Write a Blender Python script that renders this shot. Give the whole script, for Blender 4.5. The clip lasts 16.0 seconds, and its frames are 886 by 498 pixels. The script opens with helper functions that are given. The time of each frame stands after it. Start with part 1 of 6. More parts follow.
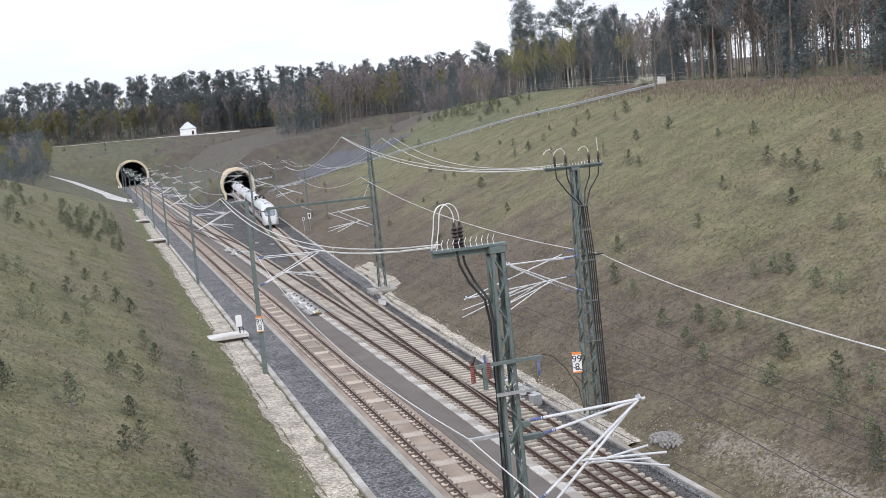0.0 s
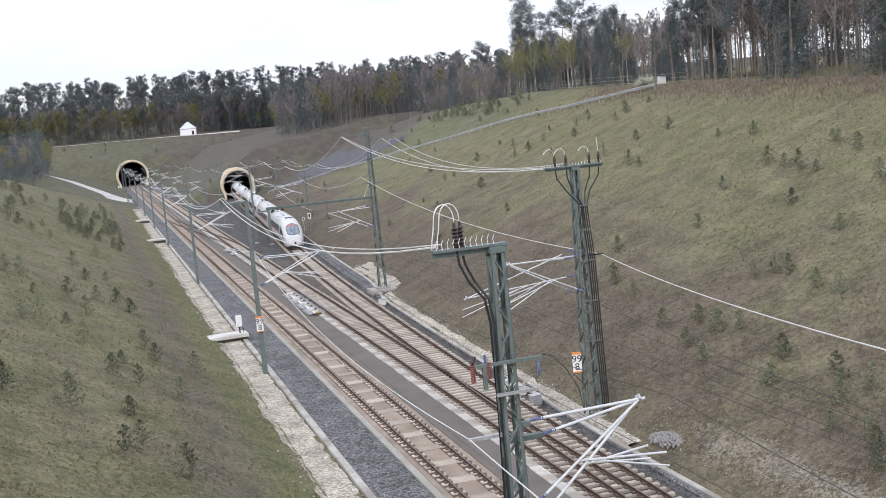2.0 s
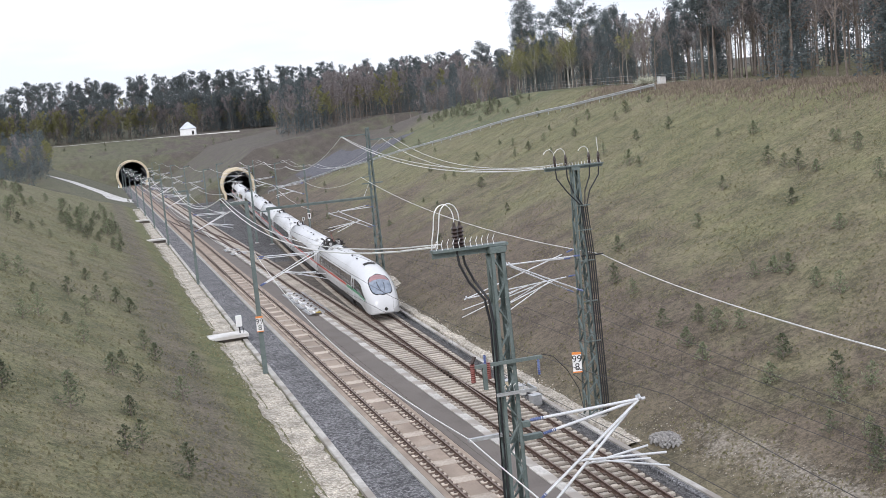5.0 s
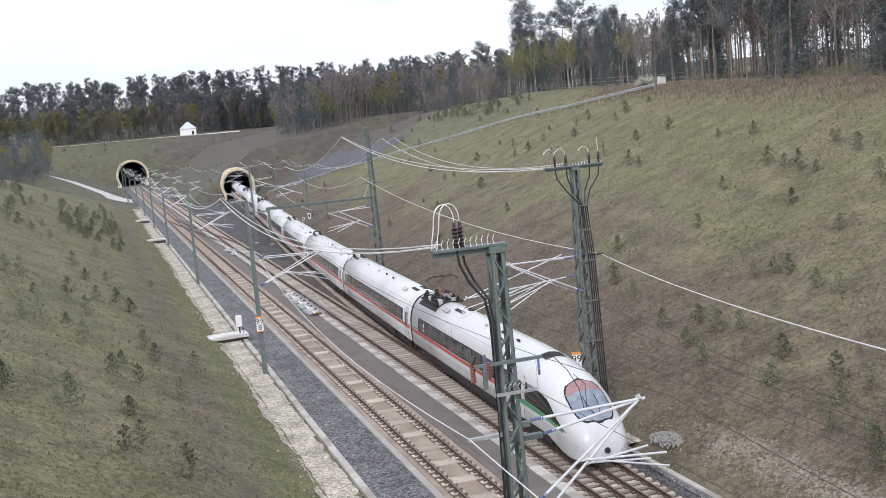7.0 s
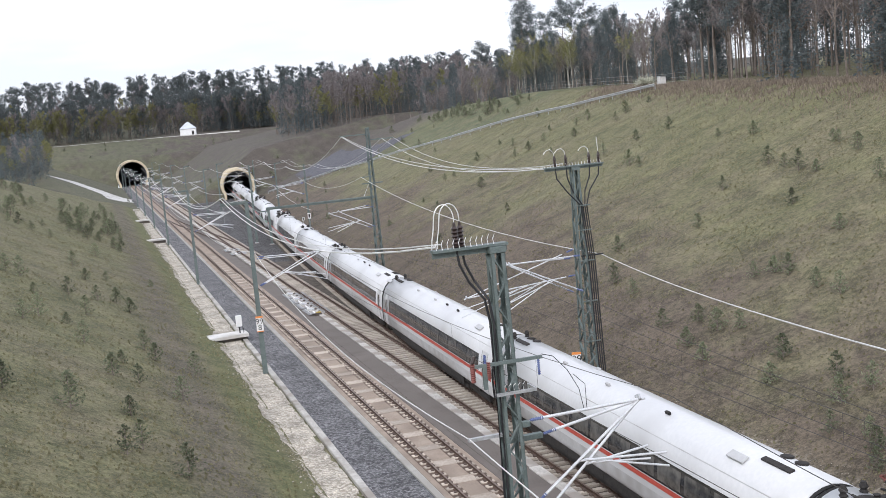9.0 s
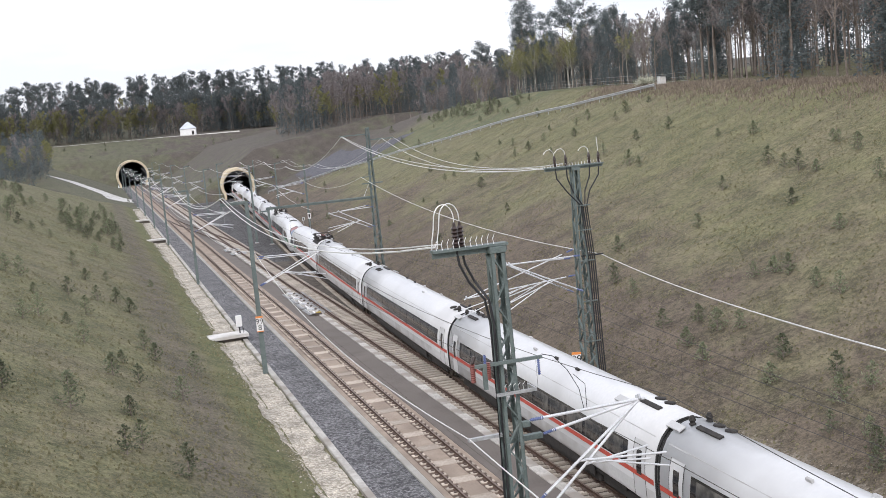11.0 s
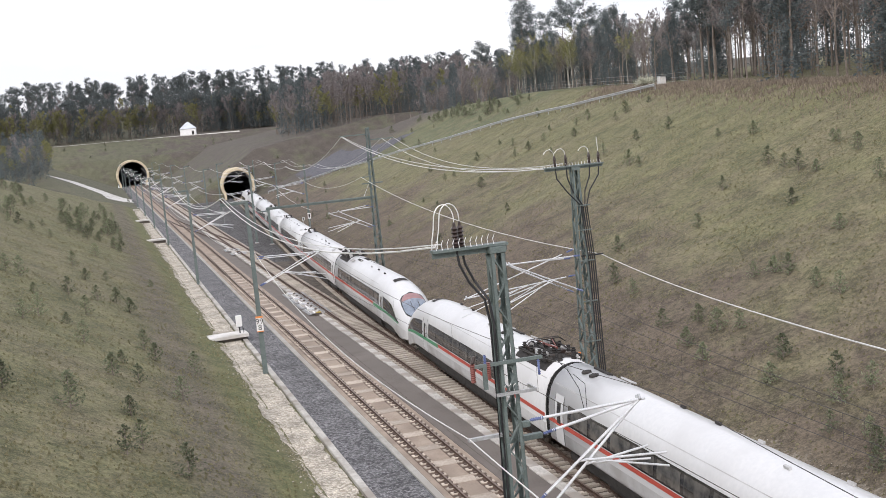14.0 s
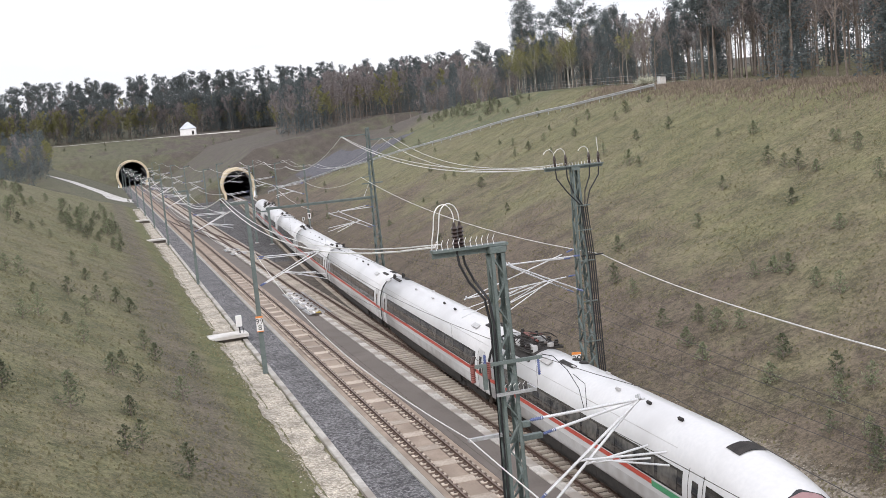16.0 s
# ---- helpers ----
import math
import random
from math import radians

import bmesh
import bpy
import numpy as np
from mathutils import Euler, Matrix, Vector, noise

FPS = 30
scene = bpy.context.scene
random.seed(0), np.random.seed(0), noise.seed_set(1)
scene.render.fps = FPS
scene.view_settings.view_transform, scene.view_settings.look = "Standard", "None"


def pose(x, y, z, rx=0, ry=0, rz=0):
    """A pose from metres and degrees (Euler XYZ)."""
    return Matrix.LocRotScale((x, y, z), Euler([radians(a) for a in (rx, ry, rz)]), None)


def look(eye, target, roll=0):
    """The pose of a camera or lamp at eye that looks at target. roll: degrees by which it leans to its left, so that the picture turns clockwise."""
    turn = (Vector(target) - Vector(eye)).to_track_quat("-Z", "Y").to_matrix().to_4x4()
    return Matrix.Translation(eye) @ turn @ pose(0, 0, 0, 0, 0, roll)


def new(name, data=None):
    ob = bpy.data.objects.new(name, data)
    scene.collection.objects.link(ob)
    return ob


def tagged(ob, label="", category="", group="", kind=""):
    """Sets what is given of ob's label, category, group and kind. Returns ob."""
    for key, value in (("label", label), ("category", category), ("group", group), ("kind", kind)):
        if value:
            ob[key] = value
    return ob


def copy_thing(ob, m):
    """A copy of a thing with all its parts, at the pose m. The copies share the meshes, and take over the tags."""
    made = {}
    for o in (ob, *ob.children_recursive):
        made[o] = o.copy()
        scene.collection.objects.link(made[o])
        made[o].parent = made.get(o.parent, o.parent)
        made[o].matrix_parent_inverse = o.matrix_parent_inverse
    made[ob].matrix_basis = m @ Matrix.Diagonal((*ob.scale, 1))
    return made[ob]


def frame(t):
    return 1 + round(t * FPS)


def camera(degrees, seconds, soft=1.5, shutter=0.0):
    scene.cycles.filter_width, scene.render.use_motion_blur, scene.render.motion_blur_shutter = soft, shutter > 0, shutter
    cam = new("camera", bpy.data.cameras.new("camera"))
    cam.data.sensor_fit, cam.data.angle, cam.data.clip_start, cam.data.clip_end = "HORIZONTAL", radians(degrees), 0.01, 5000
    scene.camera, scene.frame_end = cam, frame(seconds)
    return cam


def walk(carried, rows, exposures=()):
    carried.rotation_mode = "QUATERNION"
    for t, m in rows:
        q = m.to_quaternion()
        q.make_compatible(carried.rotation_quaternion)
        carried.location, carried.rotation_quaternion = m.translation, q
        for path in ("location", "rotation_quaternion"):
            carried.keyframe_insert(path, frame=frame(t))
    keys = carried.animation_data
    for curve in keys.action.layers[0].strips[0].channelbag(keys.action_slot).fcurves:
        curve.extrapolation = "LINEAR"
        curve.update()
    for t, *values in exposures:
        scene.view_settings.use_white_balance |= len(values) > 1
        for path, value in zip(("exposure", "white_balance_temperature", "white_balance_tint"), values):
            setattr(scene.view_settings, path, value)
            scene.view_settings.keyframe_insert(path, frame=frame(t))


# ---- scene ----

# ---------------------------------------------------------------- camera
EYE = Vector((0.0, 0.0, 14.83))
YAW, PITCH = radians(16.83), radians(6.54)
AIM = Vector((math.sin(YAW) * math.cos(PITCH), math.cos(YAW) * math.cos(PITCH), -math.sin(PITCH)))
cam = camera(43.83, 16.0, 0.85)
still = look(EYE, EYE + AIM * 100, -5.36)
walk(cam, [(0.0, still), (16.0, still)], [(0.0, 0.44, 6090, 14), (9.0, 0.44, 6090, 14), (13.0, 0.46, 6400, 15), (16.0, 0.46, 6400, 15)])

# ---------------------------------------------------------------- light: bright overcast
SUN_ELEV, SUN_AZ = radians(36), radians(215)
world = bpy.data.worlds.new("overcast_sky")
scene.world = world
world.use_nodes = True
wt = world.node_tree
wt.nodes.clear()
w_out = wt.nodes.new("ShaderNodeOutputWorld")
w_bg = wt.nodes.new("ShaderNodeBackground")
w_sky = wt.nodes.new("ShaderNodeTexSky")
w_sky.sky_type = "NISHITA"
w_sky.sun_disc = False
w_sky.sun_elevation = SUN_ELEV
w_sky.sun_rotation = SUN_AZ
w_tc = wt.nodes.new("ShaderNodeTexCoord")
w_map = wt.nodes.new("ShaderNodeMapping")
w_map.inputs["Scale"].default_value = (1.0, 1.0, 4.5)
w_noise = wt.nodes.new("ShaderNodeTexNoise")
w_noise.inputs["Scale"].default_value = 2.6
w_noise.inputs["Detail"].default_value = 5.0
w_ramp = wt.nodes.new("ShaderNodeValToRGB")
w_ramp.color_ramp.elements[0].position = 0.40
w_ramp.color_ramp.elements[0].color = (8.3, 8.55, 8.9, 1)
w_ramp.color_ramp.elements[1].position = 0.57
w_ramp.color_ramp.elements[1].color = (10.6, 10.7, 10.9, 1)
w_mix = wt.nodes.new("ShaderNodeMixRGB")
w_mix.inputs["Fac"].default_value = 0.86
wt.links.new(w_tc.outputs["Generated"], w_map.inputs["Vector"])
wt.links.new(w_map.outputs["Vector"], w_noise.inputs["Vector"])
wt.links.new(w_noise.outputs["Fac"], w_ramp.inputs["Fac"])
wt.links.new(w_sky.outputs["Color"], w_mix.inputs["Color1"])
wt.links.new(w_ramp.outputs["Color"], w_mix.inputs["Color2"])
wt.links.new(w_mix.outputs["Color"], w_bg.inputs["Color"])
w_bg.inputs["Strength"].default_value = 0.09
wt.links.new(w_bg.outputs["Background"], w_out.inputs["Surface"])

sun = new("sun", bpy.data.lights.new("sun", "SUN"))
sun.data.energy = 1.5
sun.data.angle = radians(16)
sun.data.color = (1.0, 0.96, 0.9)
sun.matrix_basis = look((0, 0, 60), (0 - math.sin(SUN_AZ) * math.cos(SUN_ELEV), 0 - math.cos(SUN_AZ) * math.cos(SUN_ELEV), 60 - math.sin(SUN_ELEV)))


# ---------------------------------------------------------------- materials
def nodes_of(name):
    m = bpy.data.materials.new(name)
    m.use_nodes = True
    nt = m.node_tree
    return m, nt, nt.nodes["Principled BSDF"]


def surface(name, c1, c2, rough=0.8, scale=4.0, fine=30.0, bump=0.3, bump_dist=0.02, metal=0.0, c3=None, patch=0.25, vary=0.0, lo=0.38, hi=0.62):
    """Two tones mixed by a coarse and a fine noise at world size, a third tone in patches, with fine relief."""
    m, nt, bsdf = nodes_of(name)
    N, L = nt.nodes.new, nt.links.new
    tc = N("ShaderNodeTexCoord")
    n1, n2 = N("ShaderNodeTexNoise"), N("ShaderNodeTexNoise")
    n1.inputs["Scale"].default_value, n1.inputs["Detail"].default_value = scale, 6
    n2.inputs["Scale"].default_value, n2.inputs["Detail"].default_value = fine, 4
    for n in (n1, n2):
        L(tc.outputs["Object"], n.inputs["Vector"])
    add = N("ShaderNodeMath")
    add.operation = "MULTIPLY_ADD"
    add.inputs[1].default_value = 0.5
    L(n2.outputs["Fac"], add.inputs[0])
    half = N("ShaderNodeMath")
    half.operation = "MULTIPLY"
    half.inputs[1].default_value = 0.5
    L(n1.outputs["Fac"], half.inputs[0])
    L(half.outputs[0], add.inputs[2])
    ramp = N("ShaderNodeValToRGB")
    ramp.color_ramp.elements[0].position, ramp.color_ramp.elements[0].color = lo, (*c1, 1)
    ramp.color_ramp.elements[1].position, ramp.color_ramp.elements[1].color = hi, (*c2, 1)
    L(add.outputs[0], ramp.inputs["Fac"])
    col = ramp.outputs["Color"]
    if c3:
        n3 = N("ShaderNodeTexNoise")
        n3.inputs["Scale"].default_value, n3.inputs["Detail"].default_value = scale * patch, 5
        L(tc.outputs["Object"], n3.inputs["Vector"])
        r3 = N("ShaderNodeValToRGB")
        r3.color_ramp.elements[0].position, r3.color_ramp.elements[1].position = 0.48, 0.62
        L(n3.outputs["Fac"], r3.inputs["Fac"])
        mx = N("ShaderNodeMixRGB")
        L(r3.outputs["Color"], mx.inputs["Fac"])
        L(col, mx.inputs["Color1"])
        mx.inputs["Color2"].default_value = (*c3, 1)
        col = mx.outputs["Color"]
    if vary:
        info = N("ShaderNodeObjectInfo")
        hsv = N("ShaderNodeHueSaturation")
        mr = N("ShaderNodeMapRange")
        mr.inputs["To Min"].default_value, mr.inputs["To Max"].default_value = 1 - vary, 1 + vary
        L(info.outputs["Random"], mr.inputs["Value"])
        L(mr.outputs["Result"], hsv.inputs["Value"])
        L(col, hsv.inputs["Color"])
        col = hsv.outputs["Color"]
    L(col, bsdf.inputs["Base Color"])
    bsdf.inputs["Roughness"].default_value, bsdf.inputs["Metallic"].default_value = rough, metal
    if bump:
        b = N("ShaderNodeBump")
        b.inputs["Strength"].default_value, b.inputs["Distance"].default_value = bump, bump_dist
        L(add.outputs[0], b.inputs["Height"])
        L(b.outputs["Normal"], bsdf.inputs["Normal"])
    return m


def slope_material():
    """Short grass in olive and straw tones; browner ground low on the slopes, bare dark soil round the tunnels, pale stony earth at one foot."""
    m, nt, bsdf = nodes_of("slope_grass")
    N, L = nt.nodes.new, nt.links.new
    tc = N("ShaderNodeTexCoord")
    xyz = N("ShaderNodeSeparateXYZ")
    L(tc.outputs["Object"], xyz.inputs[0])
    X, Y, Z = xyz.outputs["X"], xyz.outputs["Y"], xyz.outputs["Z"]

    def nz(scale, detail=6, rough=0.5):
        n = N("ShaderNodeTexNoise")
        n.inputs["Scale"].default_value, n.inputs["Detail"].default_value, n.inputs["Roughness"].default_value = scale, detail, rough
        L(tc.outputs["Object"], n.inputs["Vector"])
        return n.outputs["Fac"]

    def ramp(fac, a, b, lo, hi):
        r = N("ShaderNodeValToRGB")
        r.color_ramp.elements[0].position, r.color_ramp.elements[0].color = lo, (*a, 1)
        r.color_ramp.elements[1].position, r.color_ramp.elements[1].color = hi, (*b, 1)
        L(fac, r.inputs["Fac"])
        return r.outputs["Color"]

    def calc(op, a, b, c=None):
        n = N("ShaderNodeMath")
        n.operation = op
        for k, v in enumerate((a, b, c)):
            if v is None:
                continue
            if isinstance(v, (int, float)):
                n.inputs[k].default_value = v
            else:
                L(v, n.inputs[k])
        return n.outputs[0]

    def span(v, f0, f1, t0=0.0, t1=1.0):
        n = N("ShaderNodeMapRange")
        for key, val in (("From Min", f0), ("From Max", f1), ("To Min", t0), ("To Max", t1)):
            n.inputs[key].default_value = val
        L(v, n.inputs["Value"])
        return n.outputs["Result"]

    def away(v, centre):
        return calc("ABSOLUTE", calc("SUBTRACT", v, centre), 0)

    def over(fac, below, above):
        n = N("ShaderNodeMixRGB")
        L(fac, n.inputs["Fac"])
        L(below, n.inputs["Color1"])
        L(above, n.inputs["Color2"])
        return n.outputs["Color"]

    BLACK, WHITE = (0, 0, 0), (1, 1, 1)
    fine = calc("MULTIPLY_ADD", nz(11.0, 5, 0.6), 0.40, calc("MULTIPLY_ADD", nz(3.2, 6, 0.6), 0.36, calc("MULTIPLY", nz(0.45, 5), 0.24)))
    green = ramp(fine, (0.070, 0.074, 0.033), (0.226, 0.214, 0.110), 0.42, 0.59)
    brown = ramp(fine, (0.054, 0.043, 0.031), (0.180, 0.143, 0.105), 0.42, 0.59)
    straw = ramp(fine, (0.092, 0.079, 0.047), (0.265, 0.228, 0.150), 0.42, 0.59)
    # straw-coloured grass comes through the green in drifts
    col = over(ramp(calc("MULTIPLY_ADD", nz(0.7, 6, 0.6), 0.5, calc("MULTIPLY", nz(0.11, 5), 0.5)), BLACK, (0.65, 0.65, 0.65), 0.44, 0.62), green, straw)
    # browner low on the east slope
    low = span(Z, 12.0, 1.0, -0.20, 0.22)
    east = span(X, 14.0, 26.0, 0.0, 1.0)
    eb = calc("MULTIPLY", ramp(calc("ADD", low, calc("MULTIPLY_ADD", nz(0.085, 6), 0.7, calc("MULTIPLY", nz(0.6, 5), 0.3))), BLACK, WHITE, 0.44, 0.66), east)
    col = over(eb, col, brown)
    # grey-brown belt half way down the west slope
    belt = calc("ADD", span(away(X, 3.2), 2.9, 0.6, -0.30, 0.20), calc("MULTIPLY_ADD", nz(0.14, 6), 0.6, calc("MULTIPLY", nz(0.9, 5), 0.4)))
    grey = ramp(fine, (0.060, 0.051, 0.041), (0.195, 0.163, 0.130), 0.42, 0.59)
    col = over(ramp(belt, BLACK, (0.85, 0.85, 0.85), 0.38, 0.82), col, grey)
    # damp greener band just above the foot of the west slope
    damp = ramp(calc("ADD", span(away(X, 6.0), 1.9, 0.3, -0.28, 0.22), calc("MULTIPLY_ADD", nz(0.35, 6), 0.6, calc("MULTIPLY", nz(1.7, 5), 0.4))), BLACK, (0.75, 0.75, 0.75), 0.42, 0.78)
    col = over(damp, col, ramp(fine, (0.070, 0.086, 0.030), (0.190, 0.195, 0.076), 0.42, 0.6))
    # bare dark earth beyond the guard rail and over the tunnels
    side = span(calc("MULTIPLY_ADD", Y, 0.2, X), 97.5, 100.0)
    soil = calc("MAXIMUM", calc("MULTIPLY", side, span(Y, 232.0, 262.0)), span(Y, 297.0, 301.0))
    soil = calc("MULTIPLY", soil, span(X, -60.0, 5.0, 0.5, 1.0))
    earth = over(ramp(calc("ADD", nz(0.16, 6, 0.6), span(X, 12.0, 46.0, 0.16, -0.05)), BLACK, WHITE, 0.46, 0.62), ramp(fine, (0.060, 0.052, 0.044), (0.130, 0.112, 0.096), 0.40, 0.61), ramp(fine, (0.068, 0.072, 0.046), (0.150, 0.146, 0.098), 0.40, 0.61))
    col = over(soil, col, earth)
    # low green scrub between the guard rail and the wood
    scrub = calc("MULTIPLY", calc("MULTIPLY", side, span(Y, 160.0, 180.0)), calc("MULTIPLY", span(Y, 250.0, 230.0), ramp(calc("MULTIPLY_ADD", nz(0.25, 6), 0.5, calc("MULTIPLY", nz(1.3, 6), 0.5)), BLACK, (0.9, 0.9, 0.9), 0.40, 0.56)))
    col = over(scrub, col, ramp(fine, (0.052, 0.066, 0.034), (0.140, 0.158, 0.076), 0.40, 0.61))
    # pale stony earth at the foot of the east slope
    near = calc("ADD", span(away(X, 23.8), 3.0, 0.4, -0.32, 0.12), span(away(Y, 35.0), 13.0, 5.0, -0.30, 0.02))
    stony = ramp(calc("ADD", near, calc("MULTIPLY_ADD", nz(0.8, 6, 0.65), 0.5, calc("MULTIPLY", nz(6.0, 4), 0.5))), BLACK, (0.6, 0.6, 0.6), 0.54, 0.70)
    col = over(stony, col, ramp(nz(9.0, 4), (0.20, 0.175, 0.145), (0.47, 0.43, 0.37), 0.38, 0.62))
    L(col, bsdf.inputs["Base Color"])
    bsdf.inputs["Roughness"].default_value = 0.95
    b = N("ShaderNodeBump")
    b.inputs["Strength"].default_value, b.inputs["Distance"].default_value = 1.0, 0.10
    L(fine, b.inputs["Height"])
    L(b.outputs["Normal"], bsdf.inputs["Normal"])
    return m


def crushed_stone(name, dark, light, cell=11.0, gap_shade=0.25):
    """Broken stone: every piece has its own grey, with the shade of the gaps between pieces painted dark, and dusty
    drifts.
    """
    m, nt, bsdf = nodes_of(name)
    N, L = nt.nodes.new, nt.links.new
    tc = N("ShaderNodeTexCoord")
    vo, gap, drift = N("ShaderNodeTexVoronoi"), N("ShaderNodeTexVoronoi"), N("ShaderNodeTexNoise")
    gap.feature = "DISTANCE_TO_EDGE"
    for n in (vo, gap):
        n.inputs["Scale"].default_value = cell
    drift.inputs["Scale"].default_value, drift.inputs["Detail"].default_value = 0.5, 6
    for n in (vo, gap, drift):
        L(tc.outputs["Object"], n.inputs["Vector"])
    sep = N("ShaderNodeSeparateColor")
    L(vo.outputs["Color"], sep.inputs["Color"])
    ramp = N("ShaderNodeValToRGB")
    ramp.color_ramp.elements[0].color, ramp.color_ramp.elements[1].color = (*dark, 1), (*light, 1)
    L(sep.outputs["Red"], ramp.inputs["Fac"])
    edge = N("ShaderNodeMapRange")
    edge.inputs["From Max"].default_value, edge.inputs["To Min"].default_value = 0.14, gap_shade
    L(gap.outputs["Distance"], edge.inputs["Value"])
    dust = N("ShaderNodeMapRange")
    dust.inputs["From Min"].default_value, dust.inputs["From Max"].default_value = 0.35, 0.65
    dust.inputs["To Min"].default_value, dust.inputs["To Max"].default_value = 0.8, 1.25
    L(drift.outputs["Fac"], dust.inputs["Value"])
    both_f = N("ShaderNodeMath")
    both_f.operation = "MULTIPLY"
    L(edge.outputs["Result"], both_f.inputs[0])
    L(dust.outputs["Result"], both_f.inputs[1])
    hsv = N("ShaderNodeHueSaturation")
    L(both_f.outputs[0], hsv.inputs["Value"])
    L(ramp.outputs["Color"], hsv.inputs["Color"])
    L(hsv.outputs["Color"], bsdf.inputs["Base Color"])
    bsdf.inputs["Roughness"].default_value = 0.95
    b = N("ShaderNodeBump")
    b.inputs["Strength"].default_value, b.inputs["Distance"].default_value = 1.0, 0.05
    L(gap.outputs["Distance"], b.inputs["Height"])
    L(b.outputs["Normal"], bsdf.inputs["Normal"])
    return m


M_SLOPE = slope_material()
M_BALLAST = crushed_stone("grey_ballast", (0.055, 0.055, 0.060), (0.32, 0.318, 0.325))
M_BALLAST_D = crushed_stone("dark_ballast", (0.035, 0.034, 0.036), (0.19, 0.185, 0.185))
M_LIME = crushed_stone("limestone_rubble", (0.30, 0.265, 0.21), (0.66, 0.61, 0.525), 8.5, 0.55)
M_CONC = surface("weathered_concrete", (0.30, 0.29, 0.265), (0.46, 0.445, 0.41), 0.9, 1.5, 20, 0.3, 0.01, c3=(0.33, 0.31, 0.28))
M_KERB = surface("pale_stained_kerb", (0.40, 0.38, 0.35), (0.64, 0.62, 0.58), 0.9, 0.9, 12, 0.4, 0.01, vary=0.12, c3=(0.34, 0.31, 0.275), patch=0.6)
M_CONC_L = surface("pale_concrete", (0.55, 0.54, 0.52), (0.76, 0.75, 0.72), 0.9, 1.5, 18, 0.3, 0.01, c3=(0.48, 0.46, 0.43))
M_DECK = surface("grey_deck", (0.125, 0.108, 0.096), (0.19, 0.168, 0.15), 0.92, 0.6, 12, 0.25, 0.01, c3=(0.15, 0.132, 0.118))
M_SLAB = surface("tan_slab", (0.27, 0.21, 0.165), (0.40, 0.33, 0.265), 0.9, 1.4, 16, 0.4, 0.012, c3=(0.25, 0.2, 0.16))
M_PAD = surface("pale_slab_panel", (0.35, 0.29, 0.235), (0.52, 0.455, 0.385), 0.9, 2, 14, 0.2, 0.006, vary=0.24)
M_SLEEPER = surface("sleeper_concrete", (0.32, 0.28, 0.235), (0.50, 0.45, 0.385), 0.9, 3, 22, 0.3, 0.008, vary=0.2)
M_SLABDARK = surface("stained_slab", (0.05, 0.041, 0.034), (0.145, 0.122, 0.10), 0.92, 1.2, 18, 0.4, 0.01)
M_RUST = surface("rusty_rail", (0.055, 0.033, 0.023), (0.115, 0.07, 0.05), 0.75, 3, 40, 0.2, 0.004)
M_STAIN = surface("rust_stained_concrete", (0.075, 0.052, 0.04), (0.17, 0.122, 0.092), 0.9, 2, 16, 0.2, 0.005)
M_RAILTOP = surface("worn_rail_top", (0.15, 0.105, 0.085), (0.25, 0.19, 0.16), 0.5, 3, 40, 0.05, 0.002, metal=0.4)
M_CLIP = surface("dark_fastening", (0.07, 0.05, 0.04), (0.15, 0.11, 0.09), 0.85, 5, 30, 0.2, 0.01)
M_MAST = surface("grey_green_steel", (0.105, 0.135, 0.128), (0.175, 0.21, 0.20), 0.6, 2, 25, 0.1, 0.003, metal=0.15)
M_GALV = surface("galvanised_steel", (0.42, 0.43, 0.44), (0.62, 0.63, 0.64), 0.45, 3, 30, 0.1, 0.002, metal=0.6)
M_TUBE = surface("bright_aluminium_tube", (0.6, 0.61, 0.62), (0.78, 0.79, 0.8), 0.4, 3, 30, 0.05, 0.002, metal=0.5)
# near-white base colour holds the sky's reflection on the wires
M_WIRE = surface("overhead_wire", (0.66, 0.66, 0.64), (0.8, 0.8, 0.78), 0.4, 2, 20, 0.0, metal=0.2)
M_WIRED = surface("dark_copper_wire", (0.045, 0.042, 0.04), (0.085, 0.08, 0.075), 0.8, 2, 20, 0.0)
M_CABLE = surface("black_cable", (0.012, 0.012, 0.014), (0.03, 0.03, 0.033), 0.6, 3, 20, 0.05, 0.002)
M_INSUL = surface("brown_insulator", (0.03, 0.022, 0.02), (0.06, 0.04, 0.035), 0.3, 6, 30, 0.0)
M_INSRED = surface("red_brown_insulator", (0.15, 0.045, 0.035), (0.24, 0.075, 0.06), 0.4, 6, 30, 0.0)
M_INSBLUE = surface("grey_blue_insulator", (0.06, 0.085, 0.22), (0.16, 0.20, 0.36), 0.4, 6, 30, 0.0)
M_WHITEPL = surface("white_paint", (0.74, 0.74, 0.73), (0.84, 0.84, 0.83), 0.5, 2, 20, 0.05, 0.002)
M_ORANGE = surface("orange_edging", (0.75, 0.24, 0.05), (0.85, 0.32, 0.08), 0.5, 4, 20, 0.0)
M_BLACK = surface("black_lettering", (0.015, 0.015, 0.015), (0.03, 0.03, 0.03), 0.6, 4, 20, 0.0)
M_TRAIN = surface("white_train_paint", (0.63, 0.64, 0.65), (0.70, 0.705, 0.71), 0.3, 0.5, 6, 0.03, 0.004, c3=(0.58, 0.585, 0.59), patch=0.5)
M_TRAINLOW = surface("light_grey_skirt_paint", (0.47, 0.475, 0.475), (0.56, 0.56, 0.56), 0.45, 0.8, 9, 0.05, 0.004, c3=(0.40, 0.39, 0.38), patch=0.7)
M_RED = surface("red_stripe_paint", (0.48, 0.065, 0.042), (0.57, 0.09, 0.06), 0.4, 1, 8, 0.0)
M_GREEN = surface("green_stripe_paint", (0.05, 0.27, 0.13), (0.07, 0.33, 0.16), 0.35, 1, 8, 0.0)
